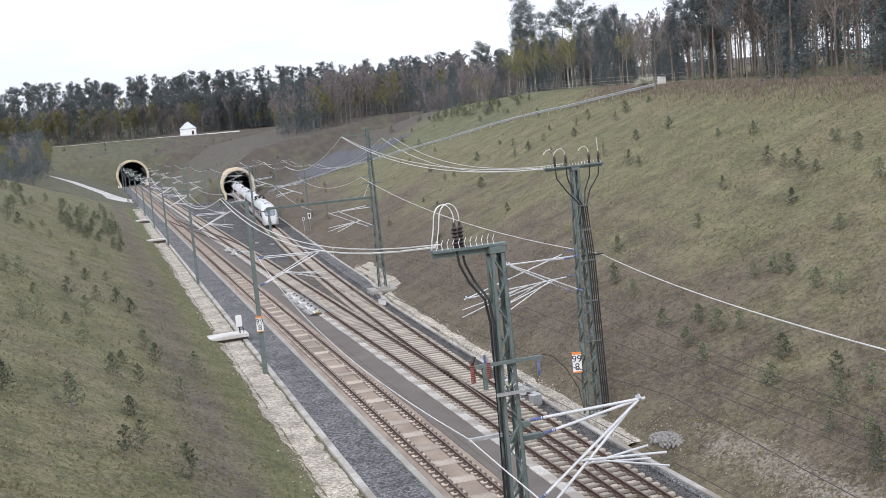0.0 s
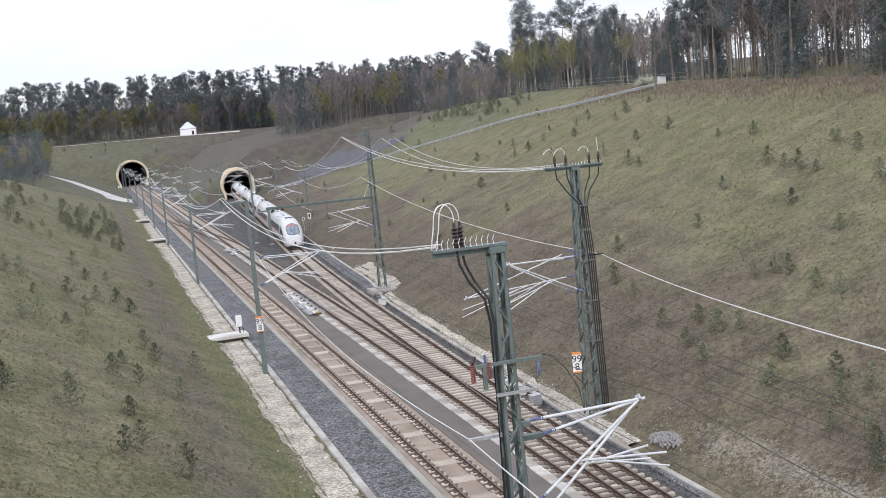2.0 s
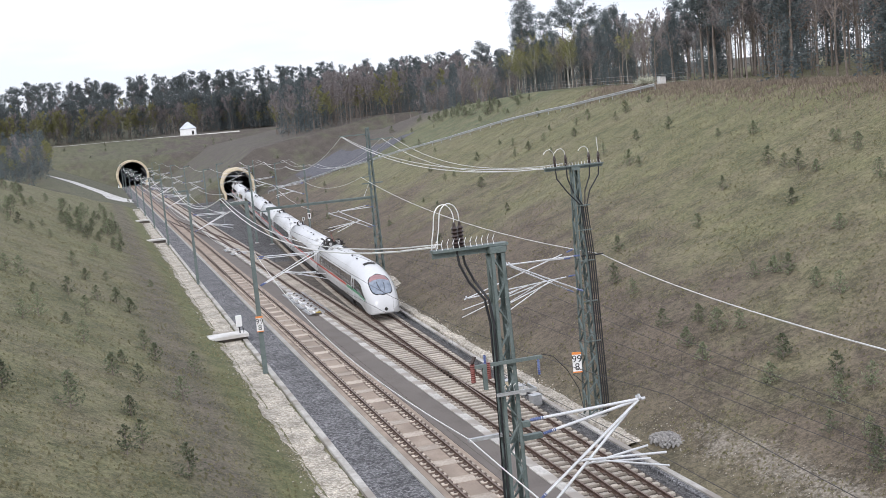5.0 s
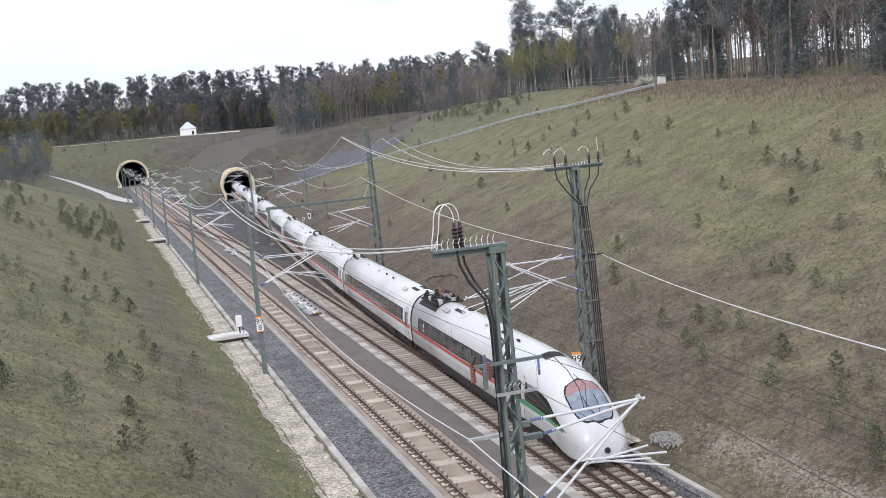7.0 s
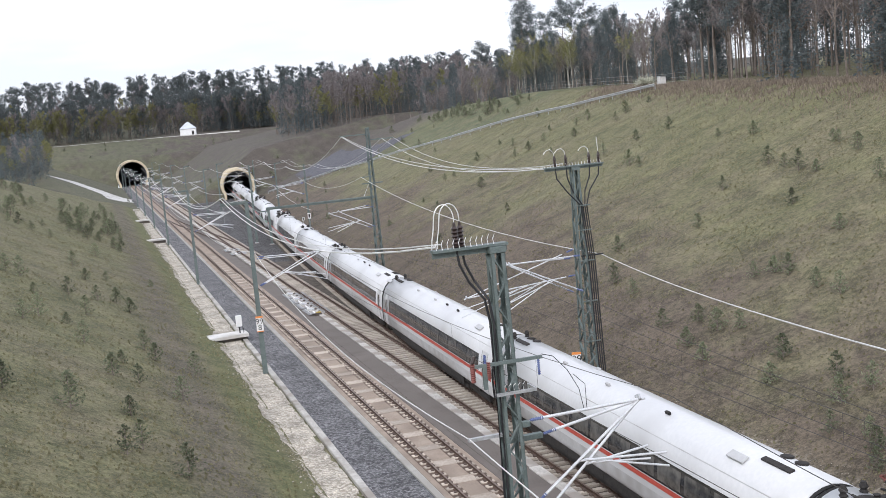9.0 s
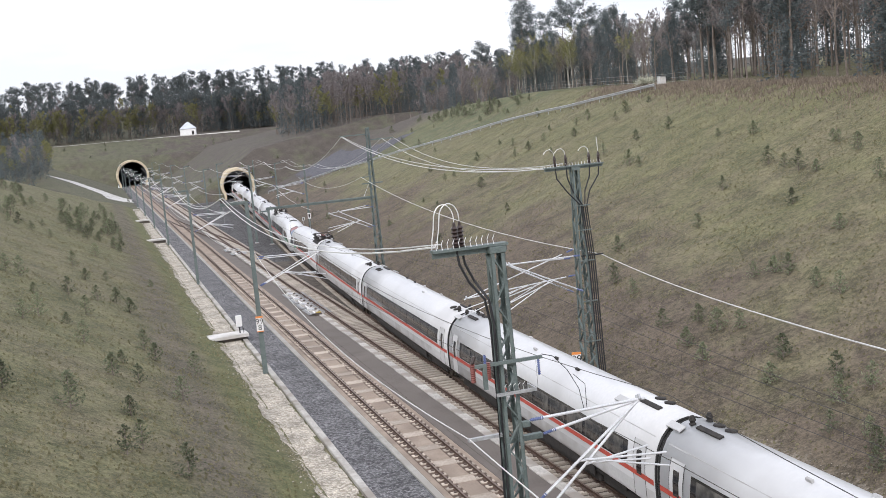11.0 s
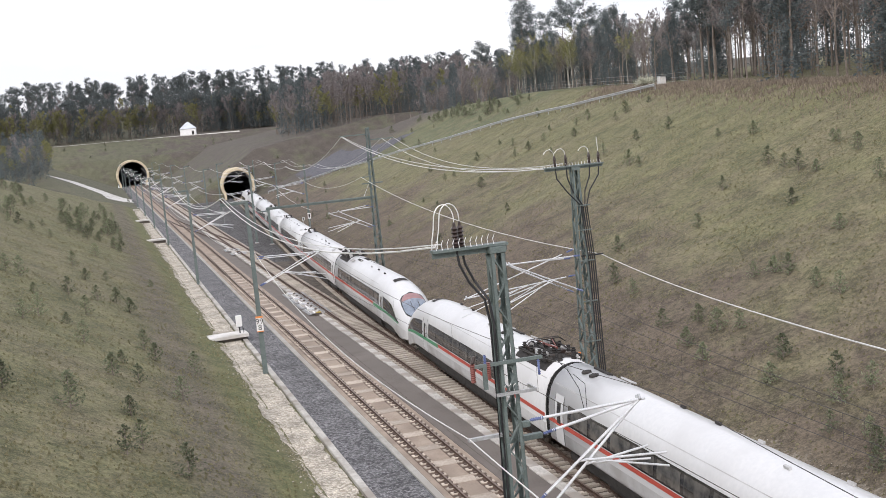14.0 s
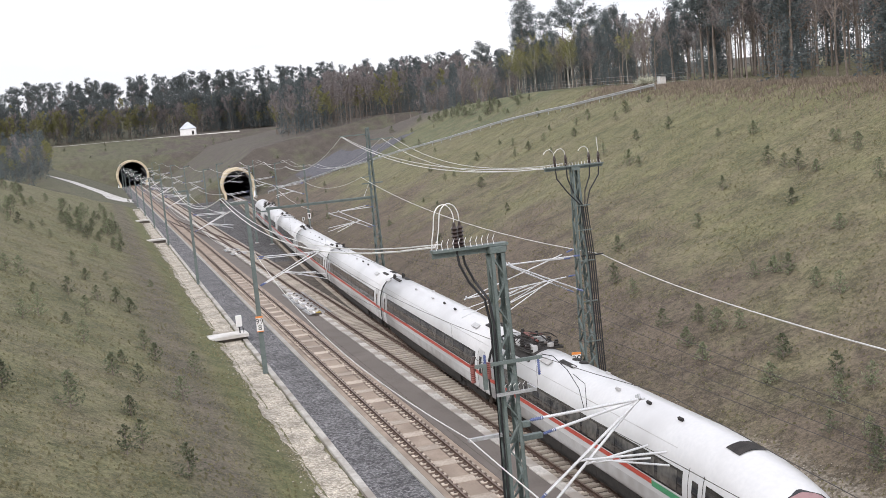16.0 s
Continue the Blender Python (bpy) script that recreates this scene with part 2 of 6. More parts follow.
M_GLASS = surface("dark_window_glass", (0.012, 0.013, 0.015), (0.03, 0.03, 0.032), 0.06, 0.4, 3, 0.0)
M_PANE = surface("window_with_light_interior", (0.035, 0.036, 0.036), (0.13, 0.125, 0.115), 0.08, 0.7, 2.5, 0.0, lo=0.42, hi=0.6)
M_BLIND = surface("red_tinted_screen_top", (0.27, 0.15, 0.155), (0.36, 0.215, 0.215), 0.08, 0.8, 3, 0.0)
M_LENS = surface("lamp_lens", (0.4, 0.42, 0.44), (0.55, 0.57, 0.6), 0.15, 3, 9, 0.0)
# blue-grey reflection on the glass is put into its base colour
M_SCREEN = surface("windscreen_glass", (0.15, 0.185, 0.24), (0.30, 0.34, 0.40), 0.05, 1.2, 3, 0.0)
M_UNDER = surface("black_underframe", (0.012, 0.011, 0.011), (0.045, 0.04, 0.036), 0.8, 3, 20, 0.2, 0.01)
M_BELLOW = surface("black_rubber_bellows", (0.012, 0.012, 0.013), (0.03, 0.03, 0.03), 0.8, 5, 30, 0.2, 0.01)
M_WHEEL = surface("worn_wheel_steel", (0.08, 0.065, 0.055), (0.2, 0.17, 0.15), 0.5, 5, 30, 0.1, 0.003, metal=0.6)
M_PORTAL = surface("sandy_portal_concrete", (0.52, 0.44, 0.30), (0.70, 0.61, 0.45), 0.9, 0.7, 9, 0.3, 0.02, c3=(0.46, 0.39, 0.28))
M_LINING = surface("dark_tunnel_lining", (0.17, 0.18, 0.22), (0.28, 0.29, 0.33), 0.9, 0.5, 6, 0.2, 0.02)
M_BARK = surface("pine_bark", (0.13, 0.108, 0.092), (0.29, 0.245, 0.21), 0.95, 3, 18, 0.6, 0.02, vary=0.25)
M_BIRCH = surface("pale_birch_bark", (0.22, 0.21, 0.18), (0.52, 0.50, 0.44), 0.9, 3, 14, 0.3, 0.01, vary=0.1)


def leafy(name, c1, c2, vary=0.25, trans=0.25):
    """Foliage: tone by piece and by tree, with some light passing through."""
    m, nt, bsdf = nodes_of(name)
    N, L = nt.nodes.new, nt.links.new
    geo, info = N("ShaderNodeNewGeometry"), N("ShaderNodeObjectInfo")
    ramp = N("ShaderNodeValToRGB")
    ramp.color_ramp.elements[0].color, ramp.color_ramp.elements[1].color = (*c1, 1), (*c2, 1)
    L(geo.outputs["Random Per Island"], ramp.inputs["Fac"])
    hsv, mr = N("ShaderNodeHueSaturation"), N("ShaderNodeMapRange")
    mr.inputs["To Min"].default_value, mr.inputs["To Max"].default_value = 1 - vary, 1 + vary
    L(info.outputs["Random"], mr.inputs["Value"])
    L(mr.outputs["Result"], hsv.inputs["Value"])
    L(ramp.outputs["Color"], hsv.inputs["Color"])
    L(hsv.outputs["Color"], bsdf.inputs["Base Color"])
    bsdf.inputs["Roughness"].default_value = 0.8
    tr, mix = N("ShaderNodeBsdfTranslucent"), N("ShaderNodeMixShader")
    L(hsv.outputs["Color"], tr.inputs["Color"])
    mix.inputs["Fac"].default_value = trans
    L(bsdf.outputs["BSDF"], mix.inputs[1])
    L(tr.outputs["BSDF"], mix.inputs[2])
    L(mix.outputs["Shader"], nt.nodes["Material Output"].inputs["Surface"])
    return m


# needle colours are paler and bluer than needles: distance haze is mixed in
M_PINE = leafy("pine_needles", (0.120, 0.142, 0.152), (0.235, 0.262, 0.255), 0.22, 0.5)
M_SPRUCE = leafy("spruce_needles", (0.108, 0.134, 0.144), (0.215, 0.245, 0.242), 0.22, 0.5)
M_SPRING = leafy("young_spring_leaves", (0.22, 0.22, 0.10), (0.38, 0.37, 0.18), 0.2, 0.5)
M_TWIG = leafy("bare_brown_twigs", (0.23, 0.205, 0.205), (0.37, 0.335, 0.325), 0.22, 0.45)
M_SAPL = leafy("young_conifer_needles", (0.14, 0.165, 0.105), (0.28, 0.305, 0.19), 0.35, 0.5)
M_TUFT = leafy("grass_tufts", (0.18, 0.172, 0.095), (0.33, 0.30, 0.185), 0.0, 0.5)
M_DRY = leafy("dry_grass_and_brush", (0.19, 0.155, 0.125), (0.37, 0.31, 0.24), 0.0, 0.4)


# ---------------------------------------------------------------- building helpers
def mesh_of(name, bm, material, smooth=False):
    me = bpy.data.meshes.new(name)
    bm.to_mesh(me)
    bm.free()
    for mat in (material if isinstance(material, (list, tuple)) else [material]):
        me.materials.append(mat)
    if smooth:
        me.polygons.foreach_set("use_smooth", [True] * len(me.polygons))
    return me


def part(name, bm, material, parent=None, label="", smooth=False):
    ob = new(name, mesh_of(name, bm, material, smooth))
    if parent is not None:
        ob.parent = parent
    return tagged(ob, label)


def thing(name, label, category, group="", kind="", m=None):
    ob = tagged(new(name), label, category, group, kind)
    if m is not None:
        ob.matrix_basis = m
    return ob


def box(bm, x0, x1, y0, y1, z0, z1, bevel=0.0, m=None):
    vs = [bm.verts.new((x, y, z)) for x in (x0, x1) for y in (y0, y1) for z in (z0, z1)]
    fs = [bm.faces.new([vs[i] for i in f]) for f in ((0, 1, 3, 2), (4, 6, 7, 5), (0, 4, 5, 1), (2, 3, 7, 6), (0, 2, 6, 4), (1, 5, 7, 3))]
    if bevel:
        es = list({e for f in fs for e in f.edges})
        out = bmesh.ops.bevel(bm, geom=es, offset=bevel, segments=1, affect="EDGES")
        vs = list({v for f in out["faces"] for v in f.verts} | {v for v in vs if v.is_valid})
    if m is not None:
        bmesh.ops.transform(bm, matrix=m, verts=vs)
    return bm


def BM():
    return bmesh.new()


def tube(bm, pts, r, seg=6, r2=None, cap=True):
    """A round bar along pts, tapering from r to r2."""
    pts = [Vector(p) for p in pts]
    rings, n = [], len(pts)
    for i, p in enumerate(pts):
        d = (pts[min(i + 1, n - 1)] - pts[max(i - 1, 0)]).normalized()
        side = d.cross(Vector((0, 0, 1)))
        if side.length < 1e-3:
            side = Vector((1, 0, 0))
        side.normalize()
        up = side.cross(d)
        k = r if r2 is None else r + (r2 - r) * i / (n - 1)
        rings.append([bm.verts.new(p + (side * math.cos(a) + up * math.sin(a)) * k) for a in [2 * math.pi * j / seg for j in range(seg)]])
    for a, b in zip(rings, rings[1:]):
        for j in range(seg):
            bm.faces.new((a[j], a[(j + 1) % seg], b[(j + 1) % seg], b[j]))
    if cap:
        bm.faces.new(rings[0][::-1])
        bm.faces.new(rings[-1])
    return bm


def strut(bm, a, b, w, t=None):
    """A flat or square bar between two points."""
    a, b = Vector(a), Vector(b)
    d = (b - a)
    q = d.to_track_quat("Z", "Y").to_matrix().to_4x4()
    return box(bm, -w / 2, w / 2, -(t or w) / 2, (t or w) / 2, 0, d.length, 0, Matrix.Translation(a) @ q)


def lathe(bm, prof, seg=12, m=None):
    """A turned body: (radius, height) pairs round z."""
    rings = [[bm.verts.new((r * math.cos(2 * math.pi * j / seg), r * math.sin(2 * math.pi * j / seg), z)) for j in range(seg)] for r, z in prof]
    for a, b in zip(rings, rings[1:]):
        for j in range(seg):
            bm.faces.new((a[j], a[(j + 1) % seg], b[(j + 1) % seg], b[j]))
    bm.faces.new(rings[0][::-1])
    bm.faces.new(rings[-1])
    if m is not None:
        bmesh.ops.transform(bm, matrix=m, verts=[v for r in rings for v in r])
    return bm


def from_arrays(name, verts, faces, material):
    me = bpy.data.meshes.new(name)
    me.from_pydata(verts, [], faces)
    for mat in (material if isinstance(material, (list, tuple)) else [material]):
        me.materials.append(mat)
    return me


def lerp_table(table, v):
    if v <= table[0][0]:
        return table[0][1]
    for (a, p), (b, q) in zip(table, table[1:]):
        if v <= b:
            return p + (q - p) * (v - a) / (b - a)
    return table[-1][1]


def smooth01(v):
    v = min(1.0, max(0.0, v))
    return v * v * (3 - 2 * v)


# ---------------------------------------------------------------- the lines of the three tracks (rail top is z = 0)
def x_t1(y):
    return 13.05


def x_t2(y):
    return x_t1(y) + 4.55


def x_t3(y):
    u = y / 100
    if y < -21:
        return 17.654
    return 17.75 + 0.9 * u + 2.1 * u * u if y < 150 else 23.825 + 0.072 * (y - 150)


def x_wall(y):
    """Drain edge beside the outer track."""
    return max(20.75, x_t3(y) + 2.15 + 1.2 * smooth01((y - 92) / 18))


Y_RP, Y_LP = 299.0, 500.0
X_RP, X_LP = x_t3(299.0) + 0.35, 13.6
R_RP, R_LP, C_RP, C_LP = 3.8, 6.0, 3.25, 4.2


# ---------------------------------------------------------------- ground: one sheet
CREST_L = [(0, 13.6), (200, 13.6), (218, 12.2), (238, 9.0), (272, 4.2), (312, -0.3)]
CREST_R = [(-100, 12.5), (0, 13.6), (62, 14.3), (117, 16.4), (195, 18.8), (275, 17.2), (300, 14.0), (340, 15.0), (600, 20)]


def ground_z(x, y):
    base = -0.75
    hump = 0.25 * noise.noise((x * 0.05, y * 0.05, 3.1)) + 0.07 * noise.noise((x * 0.4, y * 0.4, 1.7))
    zl = 0.5 * (7.6 - x) - 0.35
    z = base
    if x < 8.74:
        cap = lerp_table(CREST_L, y)
        zc = min(zl, cap + 0.02 * max(0, -x - 20))
        if y > 296:
            zc = max(zc, min(0.42 * (6.8 - x), 9.0 + 0.02 * (y - 330)) * smooth01((y - 296) / 70) - 0.35)
        z = max(base, zc + hump * smooth01((7.2 - x) / 3), -0.22 - 0.1 * max(0, y - 290))
    toe = x_wall(y) + 1.0
    if x > toe - 0.55:
        cap = lerp_table(CREST_R, y)
        zr = 0.42 * (x - toe) - 0.5
        over = x - (toe + (cap + 0.5) / 0.42)
        if over > 0:
            zr = cap + min(over * 0.03, 3)
        z = max(z, zr + hump * smooth01((x - toe) / 3), -0.34)
    if y > Y_RP:
        hr = min((y - Y_RP - 0.6) * 0.85, (x - 21.5 - (y - Y_RP) * 0.02) * 0.6, 12.4 + min(y - Y_RP - 15, 20) * 0.03 + 0.15 * max(0, min(x - 43, 40)))
        z = max(z, hr + hump * 0.6)
    if y > Y_LP:
        z = max(z, min((y - Y_LP - 0.6) * 0.95, 11.5 + (y - Y_LP - 12) * 0.37, 19.9 + min(max(0, y - 536) * 0.07, 5) + min(max(0, y - 605) * 0.2, 16)) + hump * 0.6)
    return z


def spread(stops):
    out = [stops[0][0]]
    for (a, _), (b, step) in zip(stops, stops[1:]):
        n = max(1, round((b - a) / step))
        out += [a + (b - a) * (i + 1) / n for i in range(n)]
    return out


def build_ground():
    xs = spread([(-1500, 0), (-400, 100), (-120, 20), (-40, 5), (4, 1.0), (8.72, 0.59), (26, 0.72), (46, 0.8), (80, 1.4), (140, 5), (400, 20), (1600, 100)])
    ys = spread([(-300, 0), (-40, 20), (20, 3), (120, 1.0), (294, 1.5), (316, 0.7), (490, 3), (518, 0.8), (545, 1.5), (680, 8), (3000, 200)])
    verts, faces = [], []
    for y in ys:
        for x in xs:
            verts.append((x, y, ground_z(x, y)))
    n = len(xs)
    for j in range(len(ys) - 1):
        for i in range(n - 1):
            cx, cy = (xs[i] + xs[i + 1]) / 2, (ys[j] + ys[j + 1]) / 2
            cz = sum(verts[a][2] for a in (j * n + i, j * n + i + 1, (j + 1) * n + i, (j + 1) * n + i + 1)) / 4
            if cy > Y_RP - 1 and math.hypot(cx - X_RP - 0.072 * (cy - Y_RP), max(0, cz - C_RP)) < R_RP + 0.55 and -0.6 < cz < 9:
                continue
            if cy > Y_LP - 1 and math.hypot((cx - X_LP), max(0, cz - C_LP)) < R_LP + 0.55 and -0.6 < cz < 12:
                continue
            faces.append((j * n + i, j * n + i + 1, (j + 1) * n + i + 1, (j + 1) * n + i))
    me = from_arrays("ground", verts, faces, M_SLOPE)
    me.polygons.foreach_set("use_smooth", [True] * len(me.polygons))
    tagged(new("ground", me), "dry grassy cutting slopes with brown patches", "ground", kind="structure")


build_ground()


# ---------------------------------------------------------------- trackbed strips
def strip(name, fl, fr, y0, y1, zt, zb, material, label, category, step=4.0, parent=None):
    """A solid band between two lines of the plan."""
    ys = spread([(y0, 0), (y1, step)])
    bm, rows = BM(), []
    for y in ys:
        a, b = fl(y), fr(y)
        rows.append([bm.verts.new(c) for c in ((a, y, zb), (a, y, zt), (b, y, zt), (b, y, zb))])
    for r, s in zip(rows, rows[1:]):
        for k in range(4):
            bm.faces.new((r[k], r[(k + 1) % 4], s[(k + 1) % 4], s[k]))
    bm.faces.new(rows[0])
    bm.faces.new(rows[-1][::-1])
    bmesh.ops.recalc_face_normals(bm, faces=bm.faces)
    ob = part(name, bm, material, parent)
    if parent is None:
        tagged(ob, label, category, kind="structure")
    return ob


Y0, Y1 = 8.0, 498.0
strip("ballast_bed", lambda y: 8.6, lambda y: x_wall(y) + 0.3, Y0, Y1, -0.50, -1.0, M_BALLAST_D, "grey crushed stone bed under the tracks", "ballast")
strip("ballast_shoulder", lambda y: 9.15, lambda y: x_t1(y) - 1.66, Y0, Y1, -0.30, -0.9, M_BALLAST, "dark grey crushed stone shoulder beside the slab", "ballast")
strip("slab_edge", lambda y: x_t1(y) - 1.66, lambda y: x_t1(y) - 1.35, Y0, Y1, -0.22, -0.9, M_CONC, "weathered concrete edge of the slab track", "slab")
slab_1 = strip("track_slab", lambda y: x_t1(y) - 1.35, lambda y: x_t1(y) + 1.32, Y0, Y1 + 60, -0.20, -0.9, M_SLAB, "tan concrete slab of the straight track", "slab")
strip("walkway_deck", lambda y: x_t1(y) + 1.32, lambda y: x_t2(y) - 1.62, Y0, 90.0, -0.17, -0.9, M_DECK, "grey paved strip between two tracks", "walkway")
strip("deck_joint", lambda y: x_t1(y) + 1.66, lambda y: x_t1(y) + 1.69, Y0, 90.0, -0.164, -0.176, M_SLABDARK, "dark joint line in the paved strip", "joint")
strip("middle_bed", lambda y: x_t1(y) + 1.32, lambda y: x_t2(y) - 1.62, 90.0, Y1, -0.34, -0.9, M_DECK, "grey gravelly strip between two tracks", "trackbed")
kerb_bed = strip("kerb_strip", lambda y: x_t2(y) - 1.62, lambda y: x_t2(y) - 1.2, Y0, Y1, -0.19, -0.9, M_CONC, "pale concrete kerb beside the track", "kerb")
strip("track_slab", lambda y: x_t2(y) - 1.2, lambda y: max(x_t2(y) + 1.4, min(x_t3(y) + 1.45, x_t2(y) + 6.0)) if y < 132 else x_t2(y) + 1.4, Y0, Y1 + 60, -0.30, -0.9, M_SLABDARK, "stained slab under the junction tracks", "slab")
strip("track_slab", lambda y: x_t3(y) - 1.45, lambda y: x_t3(y) + 1.45, 131.0, Y_RP + 120, -0.304, -0.9, M_SLABDARK, "stained slab of the branch track", "slab")
strip("ballast_shoulder", lambda y: max(x_t2(y), x_t3(y)) + 2.1, lambda y: x_wall(y) + 0.02, Y0, 150.0, -0.37, -0.9, M_BALLAST, "grey crushed stone shoulder beside the branch track", "ballast")
strip("drain_edge", lambda y: 8.82, lambda y: 9.15, Y0, 300, -0.12, -1.0, M_KERB, "long concrete drain edge at the slope foot", "kerb")
strip("drain_edge", lambda y: x_wall(y), lambda y: x_wall(y) + 0.26, Y0, Y_RP, -0.29, -1.0, M_KERB, "long concrete drain edge at the slope foot", "kerb", 2.0)


def rail_mesh(f, y0, y1, step=3.0):
    ys = spread([(y0, 0), (y1, step)])
    prof = [(-0.075, -0.172), (-0.075, -0.16), (-0.012, -0.13), (-0.012, -0.04), (-0.036, -0.03), (-0.036, 0.0), (0.036, 0.0), (0.036, -0.03), (0.012, -0.04), (0.012, -0.13), (0.075, -0.16), (0.075, -0.172)]
    bm, rows = BM(), []
    for y in ys:
        rows.append([bm.verts.new((f(y) + a, y, b)) for a, b in prof])
    n = len(prof)
    for r, s in zip(rows, rows[1:]):
        for k in range(n):
            fc = bm.faces.new((r[k], s[k], s[(k + 1) % n], r[(k + 1) % n]))
            fc.material_index = 1 if k == 5 else 0
    bm.faces.new(rows[0])
    bm.faces.new(rows[-1][::-1])
    bmesh.ops.recalc_face_normals(bm, faces=bm.faces)
    return bm


TRACKS = {}
for key, f, y0, y1, lab in (("a", x_t1, 8, 560, "straight slab track with rusty brown rails"), ("b", x_t2, 8, 560, "straight track with concrete sleepers and brown rails"), ("c", x_t3, 8, 400, "curved branch track with concrete sleepers and brown rails")):
    tr = thing("railway_track", lab, "railway track", "tracks in the cutting", "structure")
    TRACKS[key] = tr
    for side in (-0.7555, 0.7555):
        part("rail", rail_mesh(lambda y: f(y) + side, y0, y1), [M_RUST, M_RAILTOP], tr)
        # brown strips under the rails: rust stain with the rails' shade painted in
        zs = -0.131 if key == "a" else -0.164
        if key == "a":
            strip("rust_stain", lambda y: f(y) + side - 0.33, lambda y: f(y) + side + 0.33, 12, 128, -0.187, -0.199, M_STAIN, "", "", 4.0, tr)
        strip("rust_stain", lambda y: f(y) + side - 0.22, lambda y: f(y) + side + 0.22, 128 if key == "a" else 150, y1 - 60, zs, zs - 0.02, M_STAIN, "", "", 4.0, tr)


# ---------------------------------------------------------------- tunnel portals
def portal(name, xc, yc, turn, r, wall_h, thick, deep, length, label):
    """A collar with straight foot walls and a round crown, its lining running into the hill, closed at the far end."""
    seg = 28
    def outline(rad):
        a0 = radians(-32)
        pts = [(wall_h and (rad * math.cos(math.pi - a0 - (math.pi - 2 * a0) * i / seg)), wall_h + rad * math.sin(math.pi - a0 - (math.pi - 2 * a0) * i / seg)) for i in range(seg + 1)]
        return [(pts[0][0], -0.8)] + pts + [(pts[-1][0], -0.8)]
    th = thing(name, label, "tunnel portal", "tunnel portals", "structure", pose(xc, yc, 0, 0, 0, turn))
    bm = BM()
    ri, ro = outline(r), outline(r + thick)
    loops = []
    for prof, y in ((ri, deep), (ri, 0.15), (outline(r + 0.15), 0.0), (outline(r + thick - 0.1), 0.0), (ro, 0.12), (ro, deep + 12)):
        loops.append([bm.verts.new((x, y, z)) for x, z in prof])
    for a, b in zip(loops, loops[1:]):
        for i in range(len(a) - 1):
            bm.faces.new((a[i], a[i + 1], b[i + 1], b[i]))
    bmesh.ops.recalc_face_normals(bm, faces=bm.faces)
    part("collar", bm, M_PORTAL, th, "sand-coloured concrete collar")
    bm = BM()
    loops = [[bm.verts.new((x, y, z)) for x, z in outline(r + 0.012)] for y in (0.5, length * 0.5, length)]
    for a, b in zip(loops, loops[1:]):
        for i in range(len(a) - 1):
            bm.faces.new((a[i], b[i], b[i + 1], a[i + 1]))
    bm.faces.new(loops[-1])
    f0 = [bm.verts.new(c) for c in ((-r, 0.3, -0.42), (r, 0.3, -0.42), (r, length, -0.42), (-r, length, -0.42))]
    bm.faces.new(f0)
    part("lining", bm, M_LINING, th, "dark concrete lining")
    return th


portal("tunnel_portal", X_RP, Y_RP, -4.1, R_RP, C_RP, 0.8, 3.0, 300.0, "round single-track tunnel mouth with a sandy concrete collar")
portal("tunnel_portal", X_LP, Y_LP, 0, R_LP, C_LP, 1.0, 3.5, 90.0, "round double-track tunnel mouth with a sandy concrete collar")


def text_mesh(body, size, material):
    cu = bpy.data.curves.new("digits", "FONT")
    cu.body, cu.size, cu.align_x, cu.align_y = body, size, "CENTER", "CENTER"
    cu.extrude = 0.002
    ob = bpy.data.objects.new("digits", cu)
    scene.collection.objects.link(ob)
    me = bpy.data.meshes.new_from_object(ob.evaluated_get(bpy.context.evaluated_depsgraph_get()))
    bpy.data.objects.remove(ob)
    me.materials.clear()
    me.materials.append(material)
    return me


# ---------------------------------------------------------------- train
PROFILE = [(0.95, 1.385), (1.05, 1.41), (1.25, 1.42), (1.5, 1.425), (2.0, 1.425), (2.35, 1.405), (2.8, 1.33), (3.15, 1.22), (3.45, 1.06), (3.7, 0.84), (3.88, 0.58), (3.98, 0.32), (4.03, 0.0)]
TOP = 4.03
NOSE_TOP = [(0.0, 1.0), (0.1, 1.45), (0.3, 1.78), (0.7, 2.12), (1.2, 2.45), (1.8, 2.83), (2.5, 3.21), (3.2, 3.51), (4.1, 3.75), (5.2, 3.90), (6.6, 3.99), (8.0, TOP)]
NOSE_WID = [(0.0, 0.42), (0.1, 0.60), (0.3, 0.74), (0.7, 0.85), (1.3, 0.925), (2.2, 0.97), (3.6, 0.995), (5.0, 1.0)]
NOSE_BOT = [(0.0, 0.60), (0.3, 0.46), (1.0, 0.44), (1.8, 0.56), (2.7, 0.82), (3.4, 0.95)]
NOSE_WAIST = [(0.0, 0.80), (0.1, 0.95), (0.3, 1.05), (0.7, 1.18), (1.3, 1.30), (2.2, 1.42), (3.4, 1.5)]


def half_width(z):
    return lerp_table(PROFILE, z)


